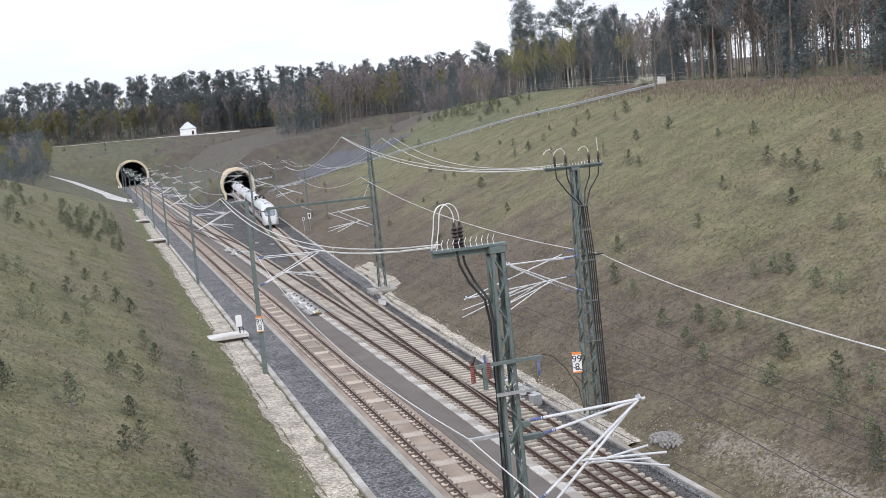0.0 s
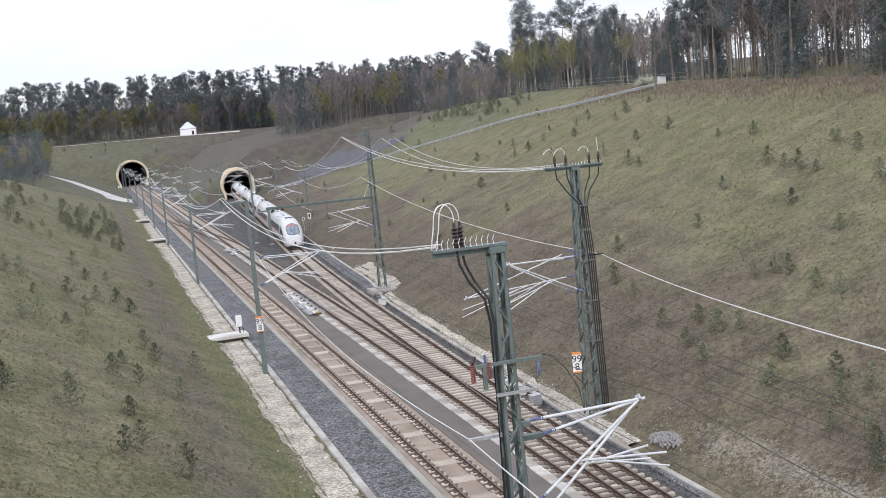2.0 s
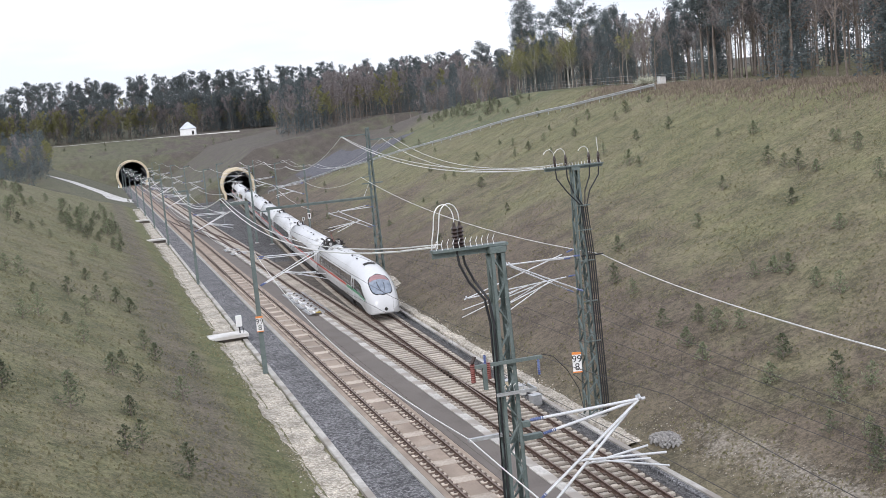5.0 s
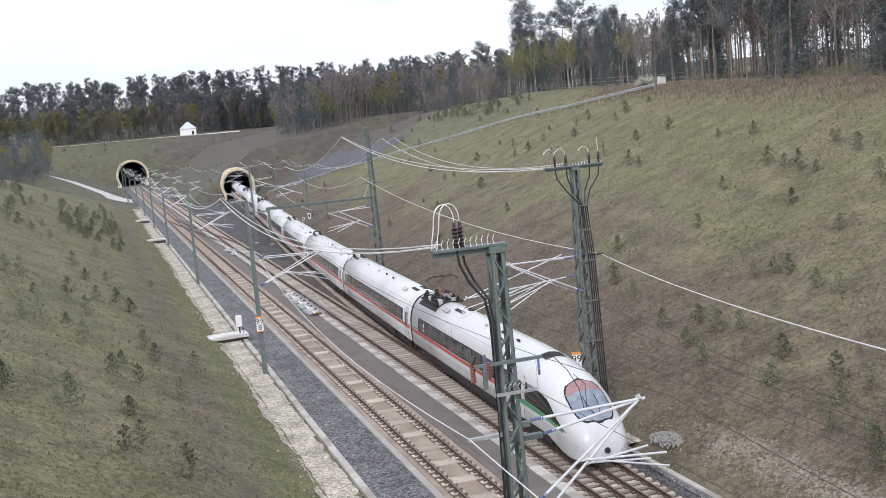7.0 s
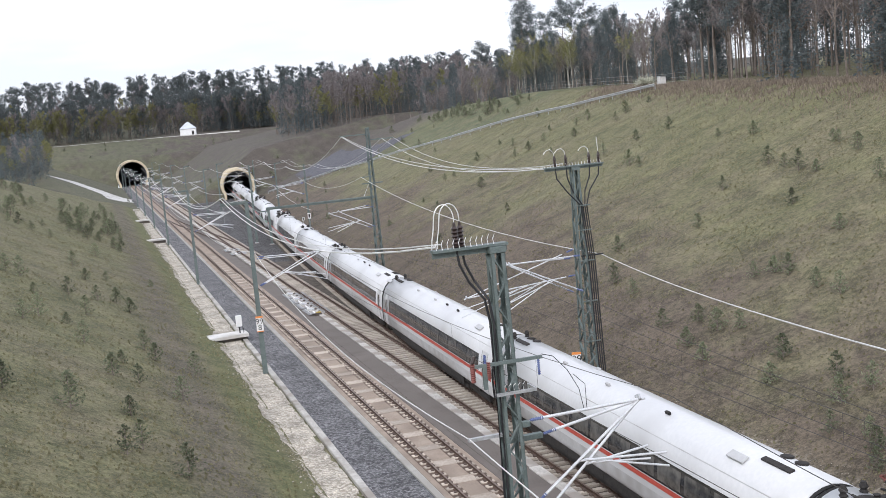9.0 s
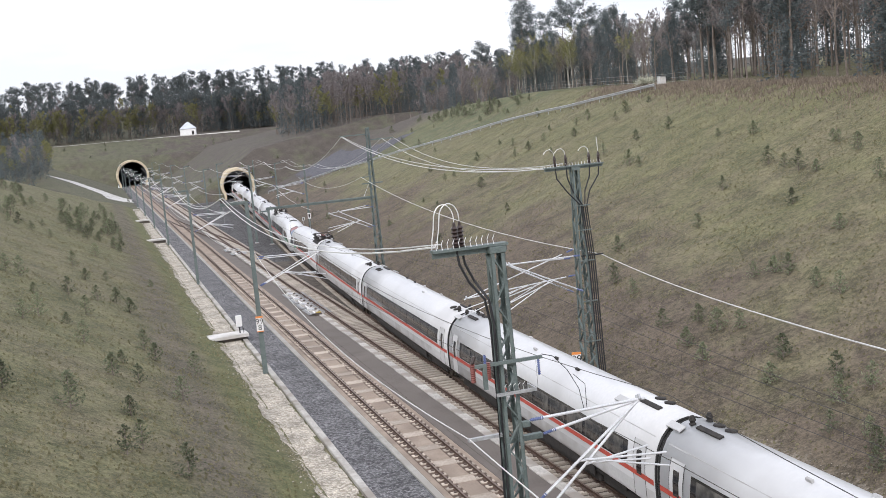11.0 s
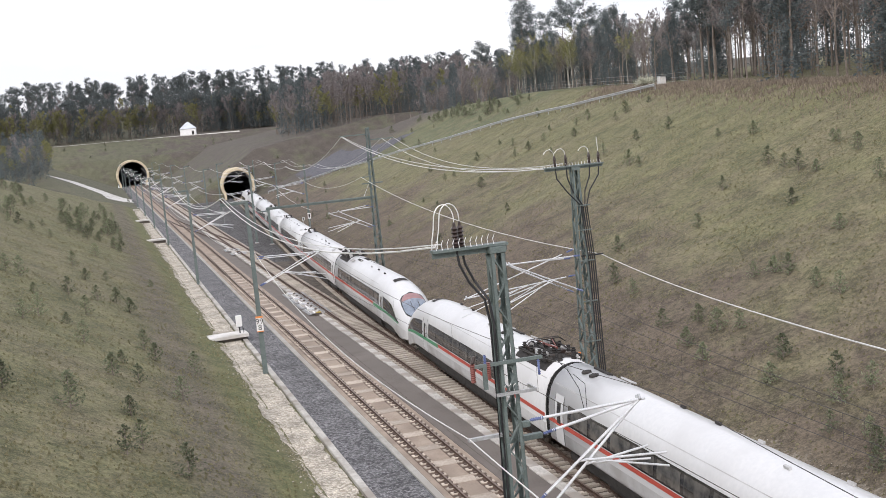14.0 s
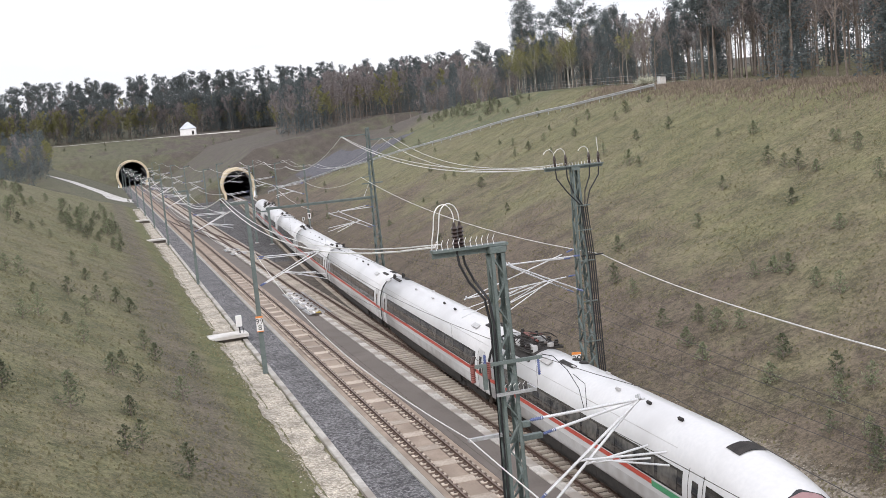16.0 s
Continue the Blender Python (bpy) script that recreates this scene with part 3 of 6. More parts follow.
def skin(s, u, nose=True):
    """A point of the car's skin: s metres behind the tip, u from 0 (foot of the right side) over 1 (roof ridge) to 2."""
    side = -1 if u <= 1 else 1
    v = u if u <= 1 else 2 - u
    k = v * (len(PROFILE) - 1)
    i = min(int(k), len(PROFILE) - 2)
    z = PROFILE[i][0] + (PROFILE[i + 1][0] - PROFILE[i][0]) * (k - i)
    w = PROFILE[i][1] + (PROFILE[i + 1][1] - PROFILE[i][1]) * (k - i)
    if nose:
        top, wid, bot = lerp_table(NOSE_TOP, s), lerp_table(NOSE_WID, s), lerp_table(NOSE_BOT, s)
        q = (z - 0.95) / (TOP - 0.95)
        waist = lerp_table(NOSE_WAIST, s)
        z = bot + (waist - bot) * (z - 0.95) / 0.55 if z < 1.5 else waist + (top - waist) * (z - 1.5) / (TOP - 1.5)
        w *= wid
        if s < 2.5:
            w *= 1 - 0.14 * (1 - s / 2.5) * q
    return Vector((0, side * w, z))


def u_of(z):
    for i in range(len(PROFILE) - 1):
        a, b = PROFILE[i][0], PROFILE[i + 1][0]
        if z <= b:
            return (i + (z - a) / (b - a)) / (len(PROFILE) - 1)
    return 1.0


def skin_patch(bm, length, s0, s1, u0, u1, ns, nu, lift, nose):
    """A sheet lying lift metres proud of the skin, with turned-in edges."""
    def at(s, u, h):
        p = skin(s, u, nose)
        a, b = skin(s, min(2, u + 0.01), nose), skin(s, max(0, u - 0.01), nose)
        t = a - b
        n = Vector((0, t.z, -t.y)).normalized() if t.length else Vector((0, 0, 1))
        if n.dot(Vector((0, p.y, p.z - 1.6))) < 0:
            n = -n
        if nose:
            n.x = 0.5 * max(0, 1 - s / 5)
        return Vector((length / 2 - s, p.y, p.z)) + n.normalized() * h
    grid = [[bm.verts.new(at(s0 + (s1(u0 + (u1 - u0) * j / nu) - s0 if callable(s1) else s1 - s0) * i / ns, u0 + (u1 - u0) * j / nu, lift)) for j in range(nu + 1)] for i in range(ns + 1)]
    for i in range(ns):
        for j in range(nu):
            bm.faces.new((grid[i][j], grid[i][j + 1], grid[i + 1][j + 1], grid[i + 1][j]))
    return bm


def round_patch(length, s0, s1, f0, f1, lift, hu=0.29, n=14, k=12):
    """A sheet with rounded corners over the roof ridge; f0 to f1 is the share of its length that is built."""
    bm = BM()
    rows = []
    for i in range(n + 1):
        f = f0 + (f1 - f0) * i / n
        s = s0 + (s1 - s0) * f
        w = hu * (1 - min(1.0, abs(2 * f - 1) ** 3.2)) ** 0.36 * (1.06 - 0.22 * f)
        row = []
        for j in range(k + 1):
            p = skin(s, 1 + max(w, 0.02) * (2 * j / k - 1), True)
            nrm = Vector((0.55, p.y * 0.5, 0.75)).normalized()
            row.append(bm.verts.new(Vector((length / 2 - s, p.y, p.z)) + nrm * lift))
        rows.append(row)
    for a, b in zip(rows, rows[1:]):
        for j in range(k):
            bm.faces.new((a[j], a[j + 1], b[j + 1], b[j]))
    return bm


def both(bm, length, s0, s1, z0, z1, ns, nu, lift, nose, side):
    u0, u1 = u_of(z0), u_of(z1)
    if side > 0:
        u0, u1 = 2 - u0, 2 - u1
    return skin_patch(bm, length, s0, s1, u0, u1, ns, nu, lift, nose)


def cab_glass(length, side):
    """Side glass of the cab, narrowing to a point towards the tip."""
    bm, rows = BM(), []
    for i in range(17):
        s = 1.15 + 4.65 * i / 16
        f = smooth01((s - 1.0) / 2.3)
        row = []
        for j in range(6):
            u = u_of(1.92 + 0.90 * f * j / 5)
            p = skin(s, u if side < 0 else 2 - u, True)
            n = Vector((0.35 * max(0, 1 - s / 5), p.y, 0.25)).normalized()
            row.append(bm.verts.new(Vector((length / 2 - s, p.y, p.z)) + n * 0.009))
        rows.append(row)
    for a, b in zip(rows, rows[1:]):
        for j in range(5):
            bm.faces.new((a[j], a[j + 1], b[j + 1], b[j]))
    return bm


def bogie(parent, x):
    b = part("bogie", box(box(box(BM(), x - 1.8, x + 1.8, -1.16, -0.95, 0.34, 0.68, 0.03), x - 1.8, x + 1.8, 0.95, 1.16, 0.34, 0.68, 0.03), x - 0.3, x + 0.3, -0.95, 0.95, 0.35, 0.62, 0.03), M_UNDER, parent)
    for dx in (-1.35, 1.35):
        for sy in (-0.755, 0.755):
            part("wheel", lathe(BM(), [(0.44, -0.06), (0.46, -0.05), (0.445, 0.05), (0.3, 0.06), (0.12, 0.09)], 20, Matrix.Translation((x + dx, sy, 0.445)) @ pose(0, 0, 0, 90 if sy < 0 else -90)), M_WHEEL, b, smooth=False)
    return b


def pantograph(parent, x, raised):
    base = BM()
    for sy in (-0.85, 0.85):
        box(base, x - 1.9, x + 1.5, sy - 0.04, sy + 0.04, 3.92, 4.02)
    for dx in (-1.8, -0.6, 0.6, 1.4):
        box(base, x + dx - 0.04, x + dx + 0.04, -0.85, 0.85, 3.93, 4.03)
    for dx in (-1.5, -0.9, 0.2, 1.1):
        for sy in (-0.7, 0.0, 0.7):
            lathe(base, [(0.09, 0), (0.12, 0.05), (0.07, 0.1), (0.12, 0.16), (0.07, 0.22), (0.1, 0.28)], 8, Matrix.Translation((x + dx, sy, 4.0)))
    tube(base, [(x - 1.9, 0.45, 4.22), (x - 0.6, 0.5, 4.3), (x + 1.2, 0.3, 4.25)], 0.035)
    tube(base, [(x - 1.9, -0.45, 4.22), (x - 0.3, -0.55, 4.28), (x + 1.2, -0.3, 4.25)], 0.035)
    pn = part("pantograph", base, M_UNDER, parent, "black roof current collector")
    arm = BM()
    zt = 5.45 if raised else 4.45
    knee = (x - 1.3, 0, 4.2 + (zt - 4.2) * 0.5)
    tube(arm, [(x + 0.5, 0, 4.2), knee], 0.05)
    for sy in (-0.35, 0.35):
        tube(arm, [knee, (x + 0.3, sy, zt)], 0.025)
    part("arm", arm, M_INSRED, pn)
    head = BM()
    for dx in (0.12, 0.48):
        tube(head, [(x + dx, -0.98, zt - 0.2), (x + dx, -0.72, zt + 0.02), (x + dx, 0.72, zt + 0.02), (x + dx, 0.98, zt - 0.2)], 0.022)
    part("contact_strip", head, M_UNDER, pn)


def train_car(kind, panto=False, raised=False, long_band=False):
    """kind: end (tip forward) or middle. Origin at mid length on rail level, x forward."""
    nose = kind == "end"
    length = 27.45 if nose else 25.9
    rear = 0.22
    front = 0.0 if nose else 0.22
    th = thing("end_car" if nose else "middle_car", "white streamlined end car of a train with green stripe" if nose else "white passenger car of a train with red stripe", "train car", "cars of the train")
    # body
    bm = BM()
    st = [0.0, 0.06, 0.15, 0.3, 0.5, 0.8, 1.2, 1.7, 2.3, 3.0, 3.8, 4.7, 5.6, 6.8, 8.0, 14, 20, length - rear] if nose else [front, 6, 13, 20, length - rear]
    nu, rings = 48, []
    for s in st:
        rings.append([bm.verts.new(Vector((length / 2 - s, 0, 0)) + skin(s, 2 * j / nu, nose)) for j in range(nu + 1)])
    for a, b in zip(rings, rings[1:]):
        for j in range(nu):
            f = bm.faces.new((a[j], a[j + 1], b[j + 1], b[j]))
            # faces below the waist take the greyer tone
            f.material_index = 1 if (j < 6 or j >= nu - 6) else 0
        bm.faces.new((a[nu], a[0], b[0], b[nu]))
    bm.faces.new(rings[0])
    bm.faces.new(rings[-1][::-1])
    bmesh.ops.recalc_face_normals(bm, faces=bm.faces)
    body = part("body", bm, [M_TRAIN, M_TRAINLOW], th, "glossy white body shell, light grey low on the sides", True)
    w0, w1 = (7.3, length - (1.9 if long_band else 6.6)) if nose else (2.3, length - 2.3)
    for side in (-1, 1):
        band = part("window_band", both(BM(), length, w0, w1, 1.98, 2.82, 8, 5, 0.006, nose, side), M_GLASS, th, "dark glass window band", True)
        n = (11 if long_band else 8) if nose else 11
        for i in range(n):
            a = w0 + 0.25 + (w1 - w0 - 0.5) * i / n
            part("window", both(BM(), length, a + 0.12, a + (w1 - w0 - 0.5) / n - 0.12, 2.06, 2.74, 1, 4, 0.012, nose, side), M_PANE, band, smooth=True)
        if long_band and side < 0:
            digit = new("class_number", text_mesh("2", 0.62, M_WHITEPL))
            digit.parent = band
            digit.matrix_basis = pose(-length / 2 + 3.4, -1.445, 2.4, 83)
        stripe0 = 4.0 if nose else 0.22
        part("stripe", both(BM(), length, 9.5 if nose else stripe0, length - rear, 1.75, 1.94, 6, 2, 0.013, nose, side), M_RED, th, "red stripe", True)
        if nose:
            part("stripe", both(BM(), length, 1.5, 9.5, 1.68, 1.90, 14, 2, 0.013, nose, side), M_GREEN, th, "green stripe", True)
            part("cab_window", cab_glass(length, side), M_GLASS, th, "dark tapered cab side window", True)
        for d in ((6.45,) if nose else (1.35, length - 1.35)):
            door = part("door", both(BM(), length, d - 0.45, d + 0.45, 0.95, 3.05, 1, 8, 0.010, nose, side), M_TRAIN, th, "white plug door", True)
            part("door_window", both(BM(), length, d - 0.2, d + 0.2, 1.85, 2.72, 2, 5, 0.016, nose, side), M_GLASS, door, smooth=True)
            for e in (d - 0.47, d + 0.47):
                part("door_seam", both(BM(), length, e - 0.02, e + 0.02, 0.95, 3.05, 1, 8, 0.008, nose, side), M_UNDER, th, smooth=True)
        # added black panels standing for the dark open underside between the bogies, roof gutter line
        q0, q1 = -length / 2 + 5.7, length / 2 - (7.4 if nose else 5.7)
        for k in range(4):
            a, b = q0 + (q1 - q0) * k / 4 + 0.01, q0 + (q1 - q0) * (k + 1) / 4 - 0.01
            part("skirt_panel", box(BM(), a, b, min(side * 1.30, side * 1.36), max(side * 1.30, side * 1.36), 0.52, 0.945, 0.015), M_UNDER, th)
        part("roof_seam", both(BM(), length, 8 if nose else 0.5, length - 0.5, 3.36, 3.39, 4, 1, 0.006, nose, side), M_TRAINLOW, th, smooth=True)
    if nose:
        screen = part("windscreen", round_patch(length, 0.55, 2.65, 0.0, 0.72, 0.012), M_SCREEN, th, "large sloping windscreen", True)
        part("tinted_top", round_patch(length, 0.55, 2.65, 0.72, 1.0, 0.014), M_BLIND, screen, "reddish tinted top", True)
        wiper = BM()
        foot = skin(0.75, 1.0, True)
        for sy in (-0.12, 0.12):
            mid, top = skin(1.35, 1.0 + 0.35 * sy, True), skin(1.75, 1.0 + 0.45 * sy, True)
            tube(wiper, [(length / 2 - 0.72, sy, foot.z + 0.06), (length / 2 - 1.3, mid.y + sy, mid.z + 0.07), (length / 2 - 1.68, top.y + sy * 0.6, top.z + 0.06)], 0.018, 5)
        part("wiper", wiper, M_UNDER, screen, "black wiper")
        part("screen_frame", round_patch(length, 0.45, 2.78, 0.0, 1.0, 0.006, 0.315), M_GLASS, th, "black windscreen surround", True)
        for sy in (-1, 1):
            lamp = lathe(BM(), [(0.14, 0), (0.14, 0.03), (0.09, 0.05)], 12, Matrix.Translation((length / 2 - 0.30, sy * 0.60, 1.36)) @ pose(0, 0, 0, 0, 62, 0))
            part("headlight", lamp, M_LENS, th, "dull round headlight")
        part("coupler", lathe(BM(), [(0.17, 0), (0.19, 0.1), (0.14, 0.35), (0.12, 0.45)], 12, Matrix.Translation((length / 2 - 0.38, 0, 0.86)) @ pose(0, 0, 0, 0, 90, 0)), M_UNDER, th, "black coupler")
        part("roof_hatch", skin_patch(BM(), length, 5.1, 5.9, 0.86, 1.14, 2, 8, 0.02, True), M_UNDER, th, "dark roof grille", True)
    # bellows at the rear (and front of a middle car)
    bel = BM()
    for k in range(6):
        s = length - rear + 0.038 * k
        sc = 0.985 if k % 2 else 0.955
        ring = [Vector((length / 2 - s, 0, 1.9)) + (skin(s, 2 * j / 24, False) - Vector((0, 0, 1.9))) * sc for j in range(25)]
        vs = [bel.verts.new(v) for v in ring]
        if k:
            for j in range(24):
                bel.faces.new((prev[j], prev[j + 1], vs[j + 1], vs[j]))
        prev = vs
    part("bellows", bel, M_BELLOW, th, "black rubber bellows between cars")
    if not nose:
        bel = BM()
        for k in range(6):
            s = front - 0.038 * k
            sc = 0.985 if k % 2 else 0.955
            ring = [Vector((length / 2 - s, 0, 1.9)) + (skin(s, 2 * j / 24, False) - Vector((0, 0, 1.9))) * sc for j in range(25)]
            vs = [bel.verts.new(v) for v in ring]
            if k:
                for j in range(24):
                    bel.faces.new((prev[j], prev[j + 1], vs[j + 1], vs[j]))
            prev = vs
        part("bellows", bel, M_BELLOW, th, "black rubber bellows between cars")
    # roof equipment
    def on_roof(name, s, yy, l, w, mat, rnd=False, hh=0.03, label=""):
        zz = TOP - 0.16 * yy * yy - 0.22 * yy ** 4
        bm = lathe(BM(), [(w / 2, -0.03), (w / 2, hh), (w / 2 - 0.03, hh + 0.01)], 14, pose(length / 2 - s, yy, zz, -math.degrees(math.atan(0.45 * yy)))) if rnd else box(BM(), -l / 2, l / 2, -w / 2, w / 2, -0.04, hh, 0.01, pose(length / 2 - s, yy, zz, -math.degrees(math.atan(0.7 * yy))))
        part(name, bm, mat, th, label)
    for s in ((length - 8.5,) if nose else (2.0, length - 2.2)):
        on_roof("roof_fan", s, 0.28, 0, 0.42, M_UNDER, True)
        on_roof("roof_fan", s + 0.75, 0.28, 0, 0.42, M_UNDER, True)
        on_roof("roof_grille", s + 0.3, -0.34, 1.5, 0.2, M_UNDER)
        on_roof("roof_panel", s + 1.9, -0.72, 0.9, 0.3, M_TRAINLOW)
    for s, yy in ((9.0, -0.4), (11.5, -0.35), (14.0, -0.42), (16.5, 0.3), (18.5, -0.38)):
        on_roof("roof_antenna", s, yy, 0.3, 0.1, M_UNDER if s < 12 else M_TRAINLOW, False, 0.07)
    for sy in (-0.32, 0.32):
        part("cable_post", lathe(BM(), [(0.09, 0), (0.13, 0.06), (0.08, 0.12), (0.13, 0.2), (0.07, 0.34)], 8, Matrix.Translation((-length / 2 + 0.75, sy, 3.95))), M_UNDER, th)
    # underside
    bogie(th, length / 2 - (5.2 if nose else 3.5))
    bogie(th, -length / 2 + 3.5)
    part("underframe", box(box(BM(), -length / 2 + 0.6, length / 2 - 3.0, -1.24, 1.24, 0.66, 0.94), -length / 2 + 5.6, length / 2 - (7.6 if nose else 5.6), -1.2, 1.2, 0.24, 0.61, 0.05), M_UNDER, th)
    if panto:
        # sunken tray with the current collector near the inner end
        part("roof_tray", skin_patch(BM(), length, length - 5.0, length - 1.0, 0.70, 1.30, 2, 12, 0.012, False), M_UNDER, th, "dark roof tray under the current collector", True)
        for k in range(16):
            a, w = -length / 2 + 1.2 + 3.6 * (k % 8) / 8, (-0.5 if k < 8 else 0.45) + 0.12 * ((k * 7) % 3 - 1)
            part("roof_device", box(BM(), a, a + 0.22 + 0.08 * (k % 3), w - 0.12, w + 0.14, 3.86, 4.02 + 0.06 * (k % 4), 0.02), (M_UNDER, M_WHEEL, M_INSUL, M_TRAINLOW)[(k * 5) % 4 if k % 5 else 3], th)
        pantograph(th, -length / 2 + 3.2, raised)
    return th, length


END = train_car("end", True, True, True)
SECOND = train_car("end", True, False, True)
TAIL = train_car("end", True, False)
MID = train_car("middle")


# ---------------------------------------------------------------- masts and overhead line
def lattice_mast(name, x, y, z0, h, w0, w1, label, lace=0.08):
    """Four corner angles with zigzag lacing on a concrete footing."""
    th = thing(name, label, "catenary mast", "masts of the overhead line", "", pose(x, y, z0))
    part("footing", box(BM(), -w0 * 0.8, w0 * 0.8, -w0 * 0.8, w0 * 0.8, -0.9, 0.25, 0.04), M_CONC, th, "concrete footing")
    for sx in (-1, 1):
        for sy in (-1, 1):
            bm = BM()
            for a, b in (((0.0, 0.0), (0.095, 0.016)), ((0.0, 0.0), (0.016, 0.095))):
                lo = [(sx * (w0 / 2 - p), sy * (w0 / 2 - q), 0.25) for p, q in ((a[0], a[1]), (b[0], a[1]), (b[0], b[1]), (a[0], b[1]))]
                hi = [(sx * (w1 / 2 - p), sy * (w1 / 2 - q), h) for p, q in ((a[0], a[1]), (b[0], a[1]), (b[0], b[1]), (a[0], b[1]))]
                vs = [bm.verts.new(c) for c in lo + hi]
                for f in ((0, 1, 2, 3), (4, 5, 6, 7), (0, 1, 5, 4), (1, 2, 6, 5), (2, 3, 7, 6), (3, 0, 4, 7)):
                    bm.faces.new([vs[i] for i in f])
            bmesh.ops.recalc_face_normals(bm, faces=bm.faces)
            part("leg", bm, M_MAST, th)
    n = max(6, round(h / 0.62))
    for face in range(4):
        for i in range(n):
            bm = BM()
            za, zb = 0.3 + (h - 0.5) * i / n, 0.3 + (h - 0.5) * (i + 1) / n
            wa, wb = (w0 + (w1 - w0) * za / h) / 2 - 0.02, (w0 + (w1 - w0) * zb / h) / 2 - 0.02
            s = 1 if i % 2 else -1
            a, b = (s * wa, -wa, za), (-s * wb, -wb, zb)
            rot = Matrix.Rotation(face * math.pi / 2, 3, "Z")
            strut(bm, rot @ Vector(a), rot @ Vector(b), lace, 0.03)
            part("lacing_bar", bm, M_MAST, th)
    part("head_plate", box(BM(), -w1 / 2 - 0.03, w1 / 2 + 0.03, -w1 / 2 - 0.03, w1 / 2 + 0.03, h - 0.16, h, 0.01), M_MAST, th)
    return th


def post_mast(x, y, z0, h, arm, label):
    """A tapered steel section with a short head arm."""
    th = thing("post_mast", label, "catenary mast", "masts of the overhead line", "", pose(x, y, z0))
    bm = BM()
    for x0, x1, y0, y1 in ((-0.15, 0.15, -0.13, -0.112), (-0.15, 0.15, 0.112, 0.13), (-0.012, 0.012, -0.112, 0.112)):
        box(bm, x0, x1, y0, y1, 0.1, h)
    for v in bm.verts:
        if v.co.z > 1:
            v.co.x *= 0.75
            v.co.y *= 0.8
    part("post", bm, M_MAST, th)
    part("base_plate", box(BM(), -0.26, 0.26, -0.24, 0.24, 0.05, 0.1), M_GALV, th)
    part("footing", lathe(BM(), [(0.36, -1.0), (0.36, 0.02), (0.32, 0.05)], 12), M_CONC, th)
    if arm:
        part("head_arm", box(box(BM(), min(0, arm), max(0, arm), -0.06, 0.06, h - 0.12, h, 0.01), min(0, arm), max(0, arm), -0.02, 0.02, h - 0.2, h - 0.12), M_MAST, th)
        ins = part("insulator", lathe(BM(), [(0.05, 0), (0.09, 0.06), (0.05, 0.1), (0.09, 0.16), (0.05, 0.2), (0.07, 0.28)], 10, pose(arm * 0.93, 0, h)), M_INSUL, th)
    return th


def cantilever(mast, dy, side, reach, zt, zl, ztip, zc, r=0.035, x0=0.22, ext=0.25):
    """Bracket of tubes: a top tube and a strut to the carrier wire, a lower tube with a steady arm; insulators at the mast."""
    s = side
    a, b, tip = Vector((s * x0, dy, zt)), Vector((s * x0, dy, zl)), Vector((s * reach, dy, ztip))
    c = part("cantilever", tube(BM(), [a + (tip - a) * 0.12, tip + (tip - a).normalized() * 0.15], r, 8), M_TUBE, mast, "bright tubular bracket")
    part("strut", tube(BM(), [b + (tip - b) * 0.1, tip], r, 8), M_TUBE, c)
    k = b + (tip - b) * 0.42
    part("registration_tube", tube(BM(), [k, (s * (reach + ext), dy, zc + 0.38)], r * 0.8, 8), M_TUBE, c)
    part("steady_arm", tube(BM(), [k + Vector((s * 0.15, 0, 0.02)), (s * (reach + ext + 0.05), dy, zc + 0.02)], r * 0.7, 6), M_TUBE, c)
    for p in (a, b):
        d = (tip - p).normalized()
        q = d.to_track_quat("Z", "Y").to_matrix().to_4x4()
        part("insulator", lathe(BM(), [(0.03, 0)] + [(0.048 if k % 2 else 0.03, 0.03 + 0.022 * k) for k in range(14)] + [(0.03, 0.36)], 10, Matrix.Translation(p - d * 0.0 + d * 0.1) @ q), M_INSBLUE, c)
    part("clamp", tube(BM(), [tip + Vector((0, -0.05, 0)), tip + Vector((0, 0.05, 0.1))], 0.05, 6), M_GALV, c)


GREEN = "grey-green painted steel mast of the overhead line"
# lattice mast nearest to the viewer, on the foot of the grassy slope
mast_c = lattice_mast("lattice_mast", 8.87, 25.0, -0.6, 12.35, 0.62, 0.36, "grey-green steel lattice mast with black cables and insulators")
cantilever(mast_c, -0.55, 1, 3.27, 8.08, 5.92, 8.12, 6.25, 0.04, 0.22, 0.65)
cantilever(mast_c, 0.5, 1, 3.74, 7.34, 5.3, 7.79, 6.15, 0.04, 0.95, 0.2)
for zz in (7.34, 5.3):
    part("extension_arm", box(BM(), 0.1, 1.0, 0.42, 0.58, zz - 0.07, zz + 0.07, 0.01), M_MAST, mast_c)
    part("extension_arm", box(BM(), 0.1, 0.3, -0.62, -0.48, zz + 0.6, zz + 0.74, 0.01), M_MAST, mast_c)
part("head_arm", box(box(BM(), -1.6, 0.3, -0.16, 0.16, 12.36, 12.42), -1.6, 0.3, -0.02, 0.02, 12.22, 12.36), M_MAST, mast_c)
for i in range(11):
    xx = -1.5 + 0.145 * i
    part("bird_guard", tube(BM(), [(xx, -0.1, 12.42), (xx - 0.02, -0.1, 12.55), (xx + 0.03, -0.1, 12.66)], 0.014, 5, 0.006), M_WHITEPL, mast_c)
